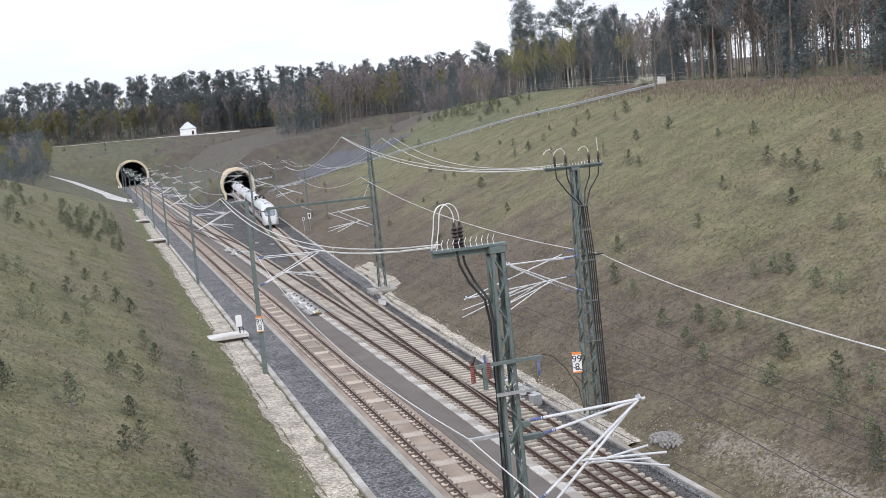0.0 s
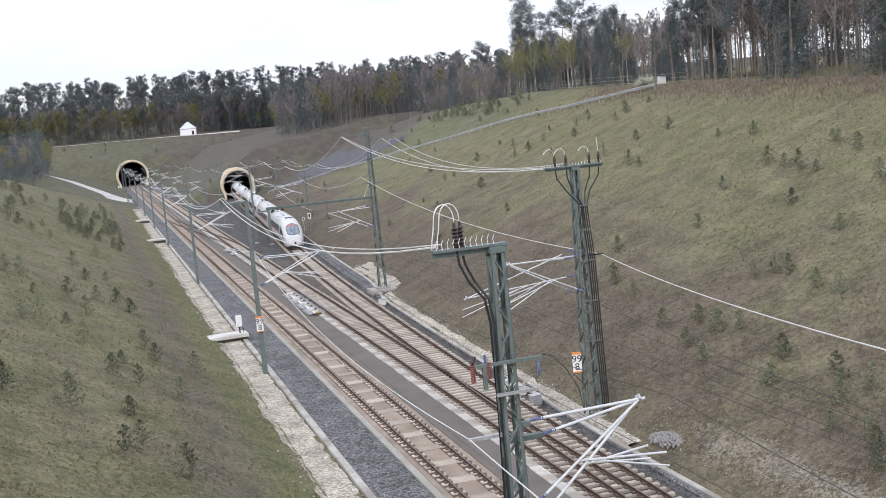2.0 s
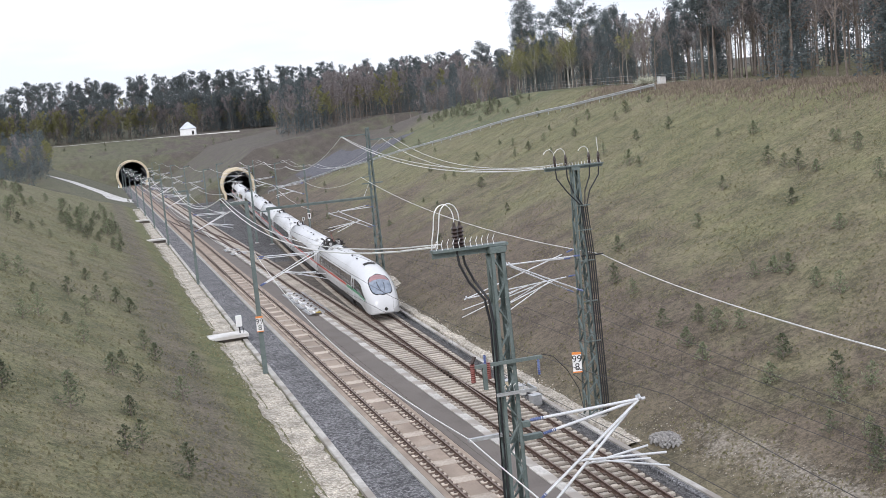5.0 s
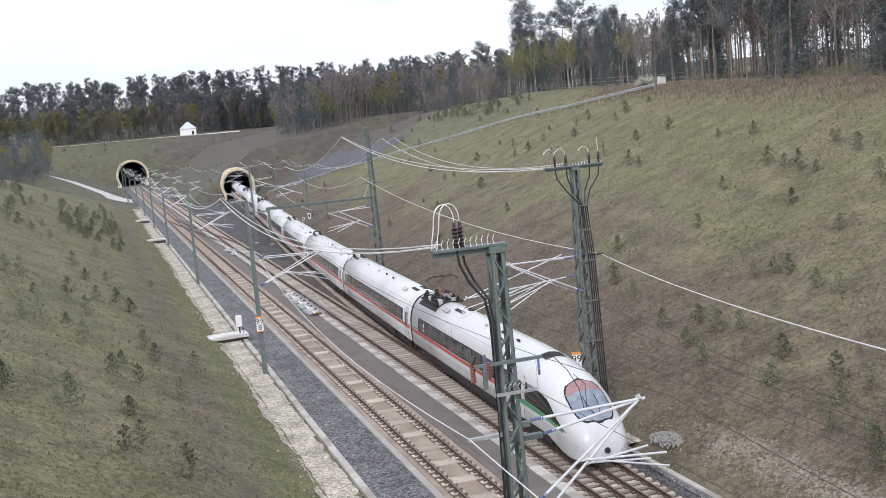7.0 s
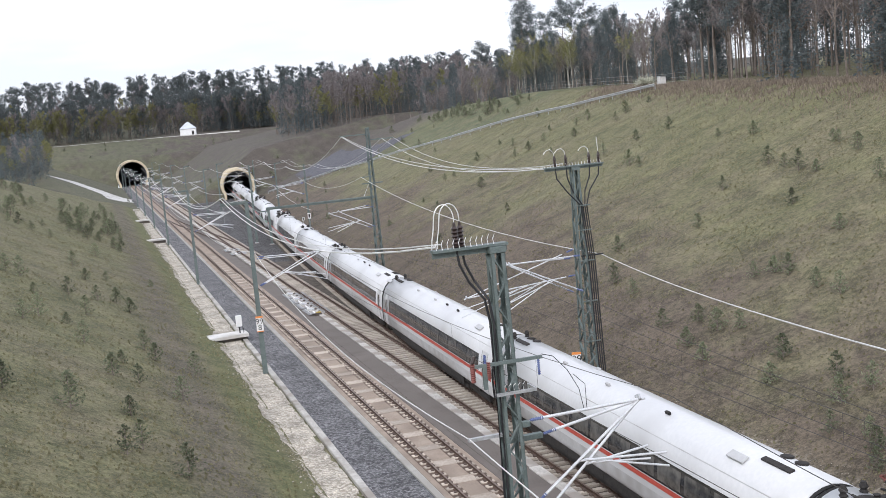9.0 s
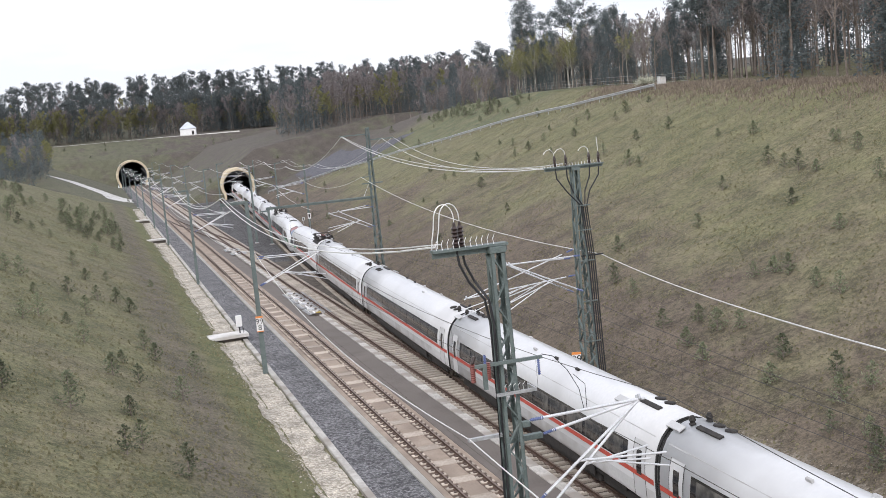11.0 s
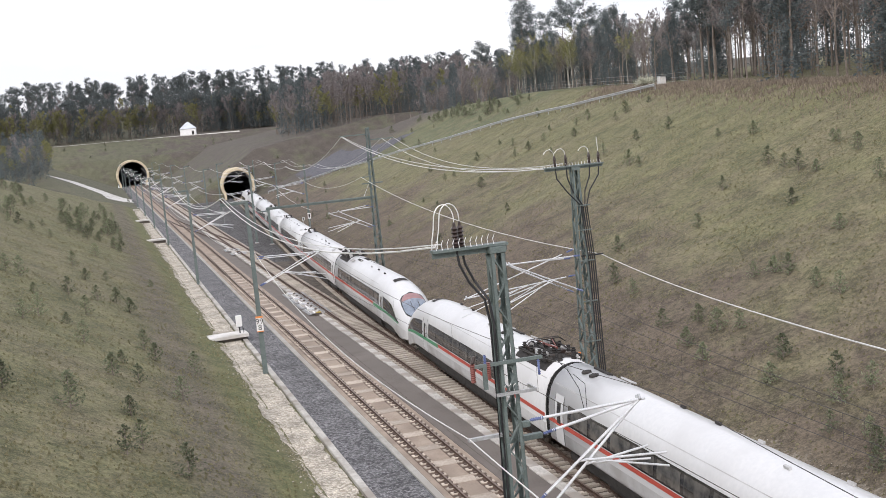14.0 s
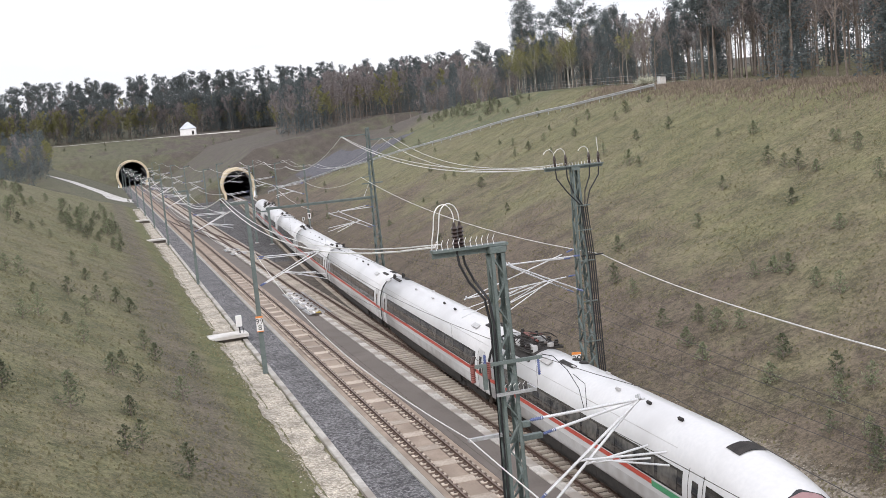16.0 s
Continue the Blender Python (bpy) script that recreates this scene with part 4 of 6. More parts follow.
for i, xx in enumerate((-0.98, -0.8)):
    yy = 0.14 * i
    part("cable_sealing", lathe(BM(), [(0.06, 0), (0.11, 0.03)] + [(r, 0.06 + 0.045 * k) for k, r in enumerate([0.055, 0.095] * 5)] + [(0.04, 0.52), (0.03, 0.62)], 12, pose(xx, yy, 12.42)), M_INSUL, mast_c, "brown ribbed insulator")
    part("jumper", tube(BM(), [(xx, yy, 13.0)] + [(xx - 0.25 + 0.25 * math.cos(0.28 * k), yy, 13.12 + 0.37 * math.sin(0.28 * k)) for k in range(11)] + [(xx - 0.53, yy, 12.9), (xx - 0.58, yy, 12.68), (xx - 0.61, yy, 12.44)], 0.014, 6), M_WIRE, mast_c)
    part("cable", tube(BM(), [(xx, yy, 12.36), (xx + 0.05, yy, 12.0), (xx + 0.25, yy, 11.55), (-0.40 + 0.07 * i, -0.08 - 0.1 * i, 11.1), (-0.31 + 0.04 * i, -0.08 - 0.14 * i, 10.5), (-0.34 + 0.04 * i, -0.08 - 0.16 * i, 6.0), (-0.40 + 0.04 * i, -0.08 - 0.18 * i, 0.3)], 0.032, 8), M_CABLE, mast_c, "thick black cable")
part("switch_arm", box(box(BM(), -0.95, 0.85, -0.36, -0.28, 9.5, 9.58), -0.7, -0.6, -0.36, -0.28, 8.95, 9.5), M_MAST, mast_c)
for xx, mat, zz, hh in ((-0.95, M_INSRED, 9.16, 0.46), (-0.55, M_INSRED, 9.2, 0.4), (-0.62, M_INSBLUE, 9.5, 0.3), (0.75, M_INSBLUE, 9.1, 0.4)):
    part("insulator", lathe(BM(), [(r, hh * k / 17) for k, r in enumerate(([0.05, 0.068] if mat is M_INSRED else [0.02, 0.042]) * 9)], 10, pose(xx, -0.32, zz)), mat, mast_c)
part("switch_lever", tube(BM(), [(-0.9, -0.32, 9.45), (-0.95, -0.32, 9.65), (-0.88, -0.32, 9.8)], 0.05, 6), M_INSUL, mast_c)
bm = box(box(BM(), -0.42, 0.62, -0.42, -0.38, 8.74, 8.82), 0.58, 0.62, -0.38, 0.1, 8.74, 8.82)
part("ring_bracket", bm, M_GALV, mast_c)
for i in range(6):
    part("bird_guard", tube(BM(), [(-0.2 + 0.12 * i, -0.40, 8.84), (-0.22 + 0.12 * i, -0.42, 8.96), (-0.16 + 0.12 * i, -0.42, 9.02)], 0.015, 5, 0.006), M_GALV, mast_c)
part("return_arm", box(BM(), -1.12, -0.1, -0.05, 0.05, 7.64, 7.72), M_GALV, mast_c)
part("jumper", tube(BM(), [(0.85, -0.32, 9.6), (1.15, -0.3, 9.5), (1.5, -0.3, 9.1), (1.75, -0.35, 8.6), (1.82, -0.4, 8.1)], 0.010, 6), M_CABLE, mast_c)
part("jumper", tube(BM(), [(1.6, -0.4, 9.0), (1.9, -0.4, 8.7), (1.86, -0.5, 8.1)], 0.009, 6), M_CABLE, mast_c)

# lattice mast across the line
mast_r = lattice_mast("lattice_mast", 21.9, 49.25, -0.5, 12.6, 0.75, 0.36, "grey-green steel lattice mast with four black cables", 0.10)
cantilever(mast_r, -0.6, -1, 4.0, 8.35, 6.55, 8.35, 6.1)
cantilever(mast_r, 0.6, -1, 3.7, 8.1, 6.35, 8.2, 6.2)
cantilever(mast_r, 0.2, -1, 6.0, 8.6, 7.3, 6.9, 6.0, 0.03)
part("head_arm", box(box(BM(), -1.55, 1.5, -0.17, 0.17, 12.62, 12.69), -1.55, 1.5, -0.03, 0.03, 12.5, 12.62), M_MAST, mast_r)
for i, xx in enumerate((-1.0, -0.42, 0.82, 1.32)):
    part("cable_sealing", lathe(BM(), [(0.05, 0), (0.1, 0.03)] + [(r, 0.06 + 0.04 * k) for k, r in enumerate([0.05, 0.09] * 4)] + [(0.025, 0.55)], 10, pose(xx, 0, 12.69)), M_INSUL, mast_r)
    part("jumper", tube(BM(), [(xx, 0, 13.15), (xx - 0.04, 0, 13.4), (xx - 0.2, 0, 13.55), (xx - 0.42, 0, 13.5), (xx - 0.55, 0, 13.35)] if i < 3 else [(xx, 0, 13.15), (xx - 0.02, 0, 13.75), (xx - 0.04, 0, 13.95)], 0.016, 6), M_WIRE, mast_r)
    k = 0.27 + 0.105 * i
    part("cable", tube(BM(), [(xx, 0, 12.62), (xx * 0.95, 0, 12.1), (xx * 0.5, -0.15, 11.4), (0.1 + 0.1 * i, -0.25, 10.7), (k, -0.3, 8.0), (k + 0.1, -0.42, 0.3)], 0.034, 8), M_CABLE, mast_r, "black cable")
for i in range(18):
    xx = -1.45 + 0.165 * i
    part("bird_guard", tube(BM(), [(xx, -0.13, 12.69), (xx - 0.02, -0.13, 12.85)], 0.012, 5, 0.006), M_WHITEPL, mast_r)
for zz in (4.0, 6.0, 8.0, 9.5, 10.7):
    part("cable_clamp", box(BM(), -0.3, 0.5, -0.46, -0.4, zz, zz + 0.05), M_MAST, mast_r)
part("wire_arm", box(BM(), 0.0, 1.15, -0.1, 0.0, 8.18, 8.25), M_CABLE, mast_r)

# tall lattice mast beside the branch
mast_l = lattice_mast("lattice_mast", 24.0, 100.0, -0.2, 15.2, 0.72, 0.30, "tall grey-green steel lattice mast on a concrete plinth", 0.13)
cantilever(mast_l, -0.7, -1, 3.6, 7.9, 6.0, 7.8, 5.9)
cantilever(mast_l, 0.7, -1, 4.2, 8.0, 5.8, 7.6, 5.9)
part("head_arm", box(BM(), -2.7, 0.2, -0.06, 0.06, 14.55, 14.65), M_MAST, mast_l)
part("head_arm", box(BM(), -0.2, 2.4, -0.06, 0.06, 14.0, 14.1), M_MAST, mast_l)
part("lower_arm", box(BM(), -1.0, 1.0, -0.05, 0.05, 10.0, 10.1), M_MAST, mast_l)
arm = part("outrigger", box(box(BM(), -10.1, 0.0, -0.09, 0.09, 8.72, 8.86, 0.01), -10.1, 0.0, -0.03, 0.03, 8.62, 8.72), M_MAST, mast_l, "long arm reaching over two tracks")
part("hanger_post", box(box(box(BM(), -9.98, -9.78, -0.1, -0.08, 5.9, 8.72), -9.98, -9.78, 0.08, 0.1, 5.9, 8.72), -9.89, -9.87, -0.08, 0.08, 5.9, 8.72), M_MAST, arm)
part("hanger_brace", tube(BM(), [(-1.0, 0, 8.7), (-0.3, 0, 10.1)], 0.02, 6), M_GALV, arm)
part("earth_arm", box(BM(), -1.05, 0.0, -0.05, 0.05, 10.62, 10.7), M_MAST, mast_l)
part("plinth", box(BM(), -1.3, 1.2, -1.2, 1.2, -0.85, 0.12, 0.05), M_CONC, mast_l, "concrete plinth")

# solid posts along the far side of the straight track
for x, y, h, arm, reach in ((8.6, 70.45, 11.5, -1.65, 4.3), (8.75, 122.05, 10.6, -1.5, 4.2), (8.85, 176.4, 10.6, -1.5, 4.1), (8.75, 218.4, 9.9, -1.4, 4.1), (8.75, 262.0, 10.0, -1.4, 4.1), (8.75, 310.0, 10.0, -1.4, 4.1), (8.75, 368.0, 10.0, -1.4, 4.1), (8.75, 430.0, 10.0, -1.4, 4.1), (8.75, 480.0, 10.0, -1.4, 4.1)):
    pm = post_mast(x, y, -0.45, h, arm, "grey-green solid steel post with a short head arm")
    cantilever(pm, -0.4, 1, reach, 7.9, 6.0, 7.75, 5.9)
    cantilever(pm, 0.4, 1, reach - 0.5, 7.7, 5.9, 7.6, 6.0, 0.03)
for x, y, h, arm, reach in ((21.1, 165.0, 11.7, 0, -3.5), (24.9, 250.0, 10.8, 1.4, 5.2), (22.6, 160.0, 5.0, -1.3, 0), (30.9, 174.0, 10.8, 0, -4.6), (20.6, 235.0, 10.2, 1.3, -3.0), (20.6, 290.0, 10.2, 1.3, -3.0), (20.6, 345.0, 10.0, 1.3, -3.0), (20.6, 410.0, 10.0, 1.3, -3.0), (20.6, 465.0, 10.0, 1.3, -3.0), (32.5, 215.0, 10.5, 1.2, -4.4), (38.5, 292.0, 9.5, 0, -4.0)):
    pm = post_mast(x, y, -0.45 if y != 292 else 0.2, h, arm, "grey-green solid steel post of the overhead line")
    if reach:
        cantilever(pm, 0, 1 if reach > 0 else -1, abs(reach), 7.9, 6.0, 7.7, 5.9)
        cantilever(pm, 0.8, 1 if reach > 0 else -1, abs(reach) - 0.4, 7.7, 5.9, 7.5, 6.0, 0.03)


def sagged(a, b, sag, n=14):
    a, b = Vector(a), Vector(b)
    return [a + (b - a) * (i / n) - Vector((0, 0, sag * 4 * (i / n) * (1 - i / n))) for i in range(n + 1)]


def span_wire(points, sags, r, material, label, name="feeder_wire", group="wires of the overhead line"):
    bm = BM()
    pts = []
    for (a, b), sg in zip(zip(points, points[1:]), sags):
        seg = sagged(a, b, sg)
        pts += seg if not pts else seg[1:]
    tube(bm, pts, r, 5)
    ob = part(name, bm, material)
    return tagged(ob, label, "wire", group)


def catenary(f, supports, label, zc=5.55, zm=7.3):
    th = thing("catenary", label, "overhead line", "overhead lines")
    bmc, bmm = BM(), BM()
    cpts, mpts = [], []
    for i, (y0, y1) in enumerate(zip(supports, supports[1:])):
        off0, off1 = (0.25 if i % 2 else -0.25), (-0.25 if i % 2 else 0.25)
        a, b = Vector((f(y0) + off0, y0, zm)), Vector((f(y1) + off1, y1, zm))
        seg = sagged(a, b, min(1.15, (y1 - y0) * 0.018), 10)
        mpts += seg if not mpts else seg[1:]
        n = max(2, round((y1 - y0) / 9))
        c = [Vector((a.x + (b.x - a.x) * k / n, a.y + (b.y - a.y) * k / n, zc)) for k in range(n + 1)]
        cpts += c if not cpts else c[1:]
        for k in range(1, n):
            u = k / n
            p = a + (b - a) * u
            top = p.z - min(1.15, (y1 - y0) * 0.018) * 4 * u * (1 - u)
            part("dropper", tube(BM(), [(p.x, p.y, zc), (p.x, p.y, top)], 0.006, 3), M_WIRED, th)
    part("contact_wire", tube(bmc, cpts, 0.011, 5), M_WIRED, th)
    # same wire in two tones: beyond 118 m the sky sheen is painted on
    far = [p for p in mpts if p.y > 118]
    part("carrier_wire", tube(bmm, [p for p in mpts if p.y <= far[0].y], 0.011, 5), M_WIRED, th)
    part("carrier_wire", tube(BM(), far, 0.02, 5), M_WIRE, th, "carrier wire with sky sheen in its colour")


catenary(x_t1, [-25, 25, 70.45, 122, 176.4, 218.4, 262, 310, 368, 430, 500], "contact and carrier wires over the straight track", 5.5, 7.3)
catenary(x_t2, [-10, 49.25, 100, 165, 235, 290, 345, 410, 500], "contact and carrier wires over the middle track", 5.5, 7.4)
catenary(x_t3, [-10, 49.25, 100, 174, 215, 250, 299], "contact and carrier wires over the branch track", 5.5, 7.4)
BRIGHT = "bright bare feeder wire slung between masts"
span_wire([(7.35, 25.0, 11.9), (7.0, 70.45, 11.35), (7.3, 122, 10.45), (7.4, 176.4, 10.45), (7.4, 218.4, 9.5), (7.3, 262, 9.6), (7.3, 310, 9.6), (7.3, 368, 9.6), (7.3, 430, 9.6), (8.5, 500, 10.5)], [1.27, 1.3, 1.2, 1.0, 0.9, 0.9, 0.9, 0.9, 0.8], 0.026, M_WIRE, BRIGHT)
span_wire([(7.5, 25.0, 11.95), (7.15, 70.45, 11.4), (7.45, 122, 10.5), (7.5, 176.4, 10.5)], [1.16, 1.2, 1.1], 0.018, M_WIRE, BRIGHT)
for (xa, za), (xb, zb), sg, rr in (((21.5, 14.35), (20.35, 12.15), 1.2, 0.026), ((21.55, 14.4), (20.4, 12.2), 1.05, 0.02), ((25.3, 13.9), (21.1, 12.2), 1.3, 0.018), ((26.4, 13.9), (21.3, 12.3), 1.2, 0.018)):
    span_wire([(xb, 49.25, zb), (xa, 100.0, za), (xa + 6.5, 174.0, 10.2), (xa + 9, 215, 10.4), (xa + 13.5, 292, 9.5)], [sg, 1.6, 0.8, 1.0], rr, M_WIRE, BRIGHT)
span_wire([(16.0, 20.0, 8.95), (23.0, 49.25, 7.68), (22.99, 100.0, 10.48), (29.8, 174, 8.4)], [0.25, 0.9, 1.4], 0.02, M_WIRE, "thin bare earth wire between masts")
span_wire([(16.0, 20.0, 8.95), (9.0, -10.0, 10.2)], [0.2], 0.016, M_WIRE, "thin bare earth wire between masts")
span_wire([(6.9, -10.0, 8.4), (7.78, 25.0, 7.1), (8.75, 70.45, 7.75), (9.0, 122, 6.8), (9.0, 176.4, 6.8), (8.9, 218, 6.5), (8.6, 310, 6.5)], [0.4, 1.1, 0.9, 0.9, 0.7, 1.0], 0.018, M_WIRE, "bare return wire along the posts")


# ---------------------------------------------------------------- signs with the line's kilometre
def km_sign(x, y, z, turn):
    th = thing("distance_sign", "white distance sign with orange edges reading 99 8", "sign", "distance signs", "", pose(x, y, z, 0, 0, turn))
    part("board", box(BM(), -0.22, 0.22, -0.012, 0.012, -0.42, 0.42), M_WHITEPL, th)
    part("edge", box(BM(), -0.23, 0.23, -0.016, 0.014, 0.42, 0.54), M_ORANGE, th, "orange edge")
    part("edge", box(BM(), -0.23, 0.23, -0.016, 0.014, -0.48, -0.42), M_ORANGE, th, "orange edge")
    part("bracket", box(BM(), -0.05, 0.05, 0.012, 0.25, -0.05, 0.05), M_GALV, th)
    for s, zz in (("99", 0.19), ("8", -0.2)):
        ob = new("digits", text_mesh(s, 0.5, M_BLACK))
        ob.parent = th
        ob.matrix_basis = pose(0, -0.018, zz, 90)


km_sign(8.55, 70.18, 3.1, -5)
km_sign(21.0, 48.7, 2.6, -20)
span_wire([(21.9, 165, 11.2), (21.9, 235, 9.8), (21.9, 290, 9.8), (21.9, 345, 9.7), (21.9, 410, 9.7), (21.9, 465, 9.7)], [1.2, 1.0, 1.0, 1.0, 0.8], 0.02, M_WIRE, BRIGHT)
span_wire([(7.2, 176.4, 10.3), (7.2, 218.4, 9.7), (7.3, 262, 9.8), (7.3, 310, 9.8), (7.3, 368, 9.8)], [1.2, 1.1, 1.2, 1.2], 0.018, M_WIRE, BRIGHT)


def small_sign(x, y, h, w, hh):
    th = thing("track_sign", "small white trackside sign on a thin post", "sign", "small trackside signs", "", pose(x, y, ground_z(x, y)))
    part("post", tube(BM(), [(0, 0, -0.2), (0, 0, h)], 0.035, 8), M_GALV, th)
    bd = part("board", box(BM(), -w / 2, w / 2, -0.06, -0.04, h - hh, h, 0.005), M_WHITEPL, th)
    part("marking", box(BM(), -w / 4, w / 4, -0.066, -0.06, h - hh * 0.8, h - hh * 0.2), M_BLACK, bd, "dark marking")


for a in ((29.6, 172, 2.4, 0.45, 0.5), (30.4, 171, 2.9, 0.5, 0.9), (21.2, 210, 4.6, 0.5, 0.8), (26.5, 135, 1.3, 0.2, 0.15)):
    small_sign(*a)


# ---------------------------------------------------------------- trackside things
def slab_box(x, y, w, d, cabinet):
    z = ground_z(x - w / 2, y) - 0.12
    th = thing("inspection_slab", "pale concrete slab over a drain at the slope foot", "concrete slab", "drain slabs", "", pose(x, y, z, 0, 0, 4))
    part("slab", box(BM(), -w / 2, w / 2, -d / 2, d / 2, -0.12, 0.14, 0.02), M_CONC_L, th)
    part("side_wall", box(BM(), -w / 2 + 0.1, w / 2 - 0.05, -d / 2 + 0.4, d / 2 - 0.15, -0.7, -0.12), M_DECK, th)
    if cabinet:
        cb = thing("cable_cabinet", "small white trackside cabinet on a thin post", "cabinet", "", "", pose(x + 0.95, y - 0.1, z + 0.14))
        part("post", tube(BM(), [(0, 0, 0), (0, 0, 0.55)], 0.05, 8), M_BLACK, cb)
        bd = part("body", box(BM(), -0.22, 0.22, -0.16, 0.16, 0.5, 1.35, 0.02), M_WHITEPL, cb)
        part("door", box(BM(), -0.19, 0.19, -0.172, -0.16, 0.54, 1.31), M_WHITEPL, bd)
        part("cable", tube(BM(), [(0.18, -0.1, 0.55), (0.3, -0.12, 0.3), (0.28, -0.1, 0.0)], 0.03, 6), M_BLACK, cb)


slab_box(7.75, 84.3, 3.0, 1.7, True)
slab_box(7.3, 182.0, 3.0, 1.6, False)
slab_box(7.2, 236.0, 2.8, 1.5, False)


def point_machine(x, y):
    th = thing("point_machine", "pale grey point machine with rods across the rails", "point machine", "point machines", "", pose(x, y, -0.28))
    part("housing", box(BM(), -0.25, 0.25, -0.75, 0.75, 0.0, 0.34, 0.05), M_CONC_L, th)
    lid = part("lid", box(BM(), -0.22, 0.22, -0.6, 0.1, 0.34, 0.39, 0.015), M_GALV, th)
    part("tube", tube(BM(), [(0.05, -1.6, 0.2), (0.05, 1.6, 0.2)], 0.08, 10), M_WHITEPL, th)
    part("tube", tube(BM(), [(-0.28, -1.4, 0.15), (-0.28, 1.4, 0.15)], 0.05, 8), M_GALV, th)
    for dy in (-1.45, -0.9, -0.35, 0.2, 0.75, 1.3):
        part("rod", box(BM(), -0.55, 1.5, dy - 0.045, dy + 0.045, 0.1, 0.17), M_GALV, th)
    part("cover", box(BM(), 0.35, 0.75, -1.3, 1.3, 0.0, 0.12, 0.02), M_UNDER, th, "dark steel cover")
    for dy in (-1.0, 0.6):
        part("crank", lathe(BM(), [(0.12, 0), (0.12, 0.1), (0.06, 0.16)], 8, pose(0.5, dy, 0.12)), M_WHEEL, th)


for y in (103.5, 99.8, 96.2, 92.6):
    point_machine(15.75, y)
for x, y in ((16.2, 150.0), (16.0, 156.0)):
    point_machine(x - 0.2, y)


detector = thing("drive_box", "small yellow and grey drive box beside the point machines", "equipment box", "", "", pose(15.95, 90.4, -0.28))
part("body", box(BM(), -0.28, 0.28, -0.22, 0.22, 0.0, 0.3, 0.03), M_WHEEL, detector)
part("lid", box(BM(), -0.2, 0.24, -0.18, 0.18, 0.3, 0.38, 0.03), surface("yellow_paint", (0.45, 0.33, 0.06), (0.6, 0.45, 0.1), 0.5, 4, 20, 0.05), detector, "yellow lid")


def relay_box(x, y, turn, mat, lab):
    th = thing("connection_box", lab, "equipment box", "boxes beside the branch", "", pose(x, y, -0.5, 0, 0, turn))
    part("body", box(BM(), -0.3, 0.3, -0.2, 0.2, 0.1, 0.62, 0.03), mat, th)
    part("lid", box(BM(), -0.33, 0.33, -0.23, 0.23, 0.62, 0.68, 0.015), M_GALV, th)
    part("foot", box(BM(), -0.2, 0.2, -0.12, 0.12, -0.15, 0.1), M_CONC, th)


relay_box(20.35, 57.2, 10, M_PORTAL, "small cream connection box beside the track")
relay_box(20.45, 55.6, 10, M_CONC_L, "small grey connection box beside the track")
relay_box(20.4, 53.2, 10, M_GALV, "small grey metal box beside the track")
relay_box(21.9, 92.0, 0, M_CONC_L, "small pale connection box beside the track")


# guard rail along the ramp that climbs the slope
RAMP = [(66.3, 123.0), (65.5, 137.3), (63.8, 155.7), (61.3, 175.0), (57.8, 197.3), (53.5, 220.5), (50.5, 240.7), (46.4, 257.8), (40.8, 286.0)]


def along(points, step):
    out = []
    for (ax, ay), (bx, by) in zip(points, points[1:]):
        n = max(1, round(math.hypot(bx - ax, by - ay) / step))
        out += [(ax + (bx - ax) * i / n, ay + (by - ay) * i / n) for i in range(n)]
    return out + [points[-1]]


rail_th = thing("guard_rail", "long galvanised guard rail beside a ramp on the slope", "guard rail")
line = along(RAMP, 4.0)
bm = BM()
prof = [(0.0, 0.42), (-0.08, 0.50), (0.0, 0.60), (-0.08, 0.70), (0.0, 0.80)]
rows = [[bm.verts.new((x + a, y, ground_z(x, y) + b)) for a, b in prof] for x, y in line]
for r, s in zip(rows, rows[1:]):
    for k in range(len(prof) - 1):
        bm.faces.new((r[k], r[k + 1], s[k + 1], s[k]))
bmesh.ops.solidify(bm, geom=list(bm.faces), thickness=0.01)
part("beam", bm, M_TUBE, rail_th)
for x, y in line:
    z = ground_z(x, y)
    part("post", box(BM(), x + 0.02, x + 0.1, y - 0.04, y + 0.04, z - 0.2, z + 0.7), M_GALV, rail_th)

# ramp road behind the rail, wire fence, small pale shelter
def draped(name, centre, half, material, label, category, lift=0.05, wob=0.3, across=4, kind="structure", step=2.0):
    bm = BM()
    rows = []
    pts = along(centre, step)
    for i, (x, y) in enumerate(pts):
        a, b = pts[max(0, i - 1)], pts[min(len(pts) - 1, i + 1)]
        d = Vector((b[0] - a[0], b[1] - a[1], 0)).normalized()
        nrm = Vector((-d.y, d.x, 0))
        hw = half * (1 + wob * (noise.noise((x * 0.3, y * 0.3, 9.0)) + 0.7 * noise.noise((x * 1.4, y * 1.4, 4.0))))
        row = []
        for k in range(across + 1):
            q = Vector((x, y, 0)) + nrm * (hw * (2 * k / across - 1))
            row.append(bm.verts.new((q.x, q.y, ground_z(q.x, q.y) + lift)))
        rows.append(row)
    for r, s in zip(rows, rows[1:]):
        for k in range(across):
            bm.faces.new((r[k], s[k], s[k + 1], r[k + 1]))
    bmesh.ops.recalc_face_normals(bm, faces=bm.faces)
    return tagged(part(name, bm, material), label, category, kind=kind)


draped("rubble_strip", [(7.93, 12), (7.93, 300)], 0.92, M_LIME, "pale limestone rubble along the slope foot", "rubble", 0.05, 0.45, 10, "structure", 0.5)
draped("rubble_strip", [(x_wall(y) + 0.75, y) for y in (44, 52, 60, 68, 76, 84, 92, 98)], 0.42, M_LIME, "pale limestone rubble beside the drain edge", "rubble", 0.05, 0.5, 6, "structure", 0.5)
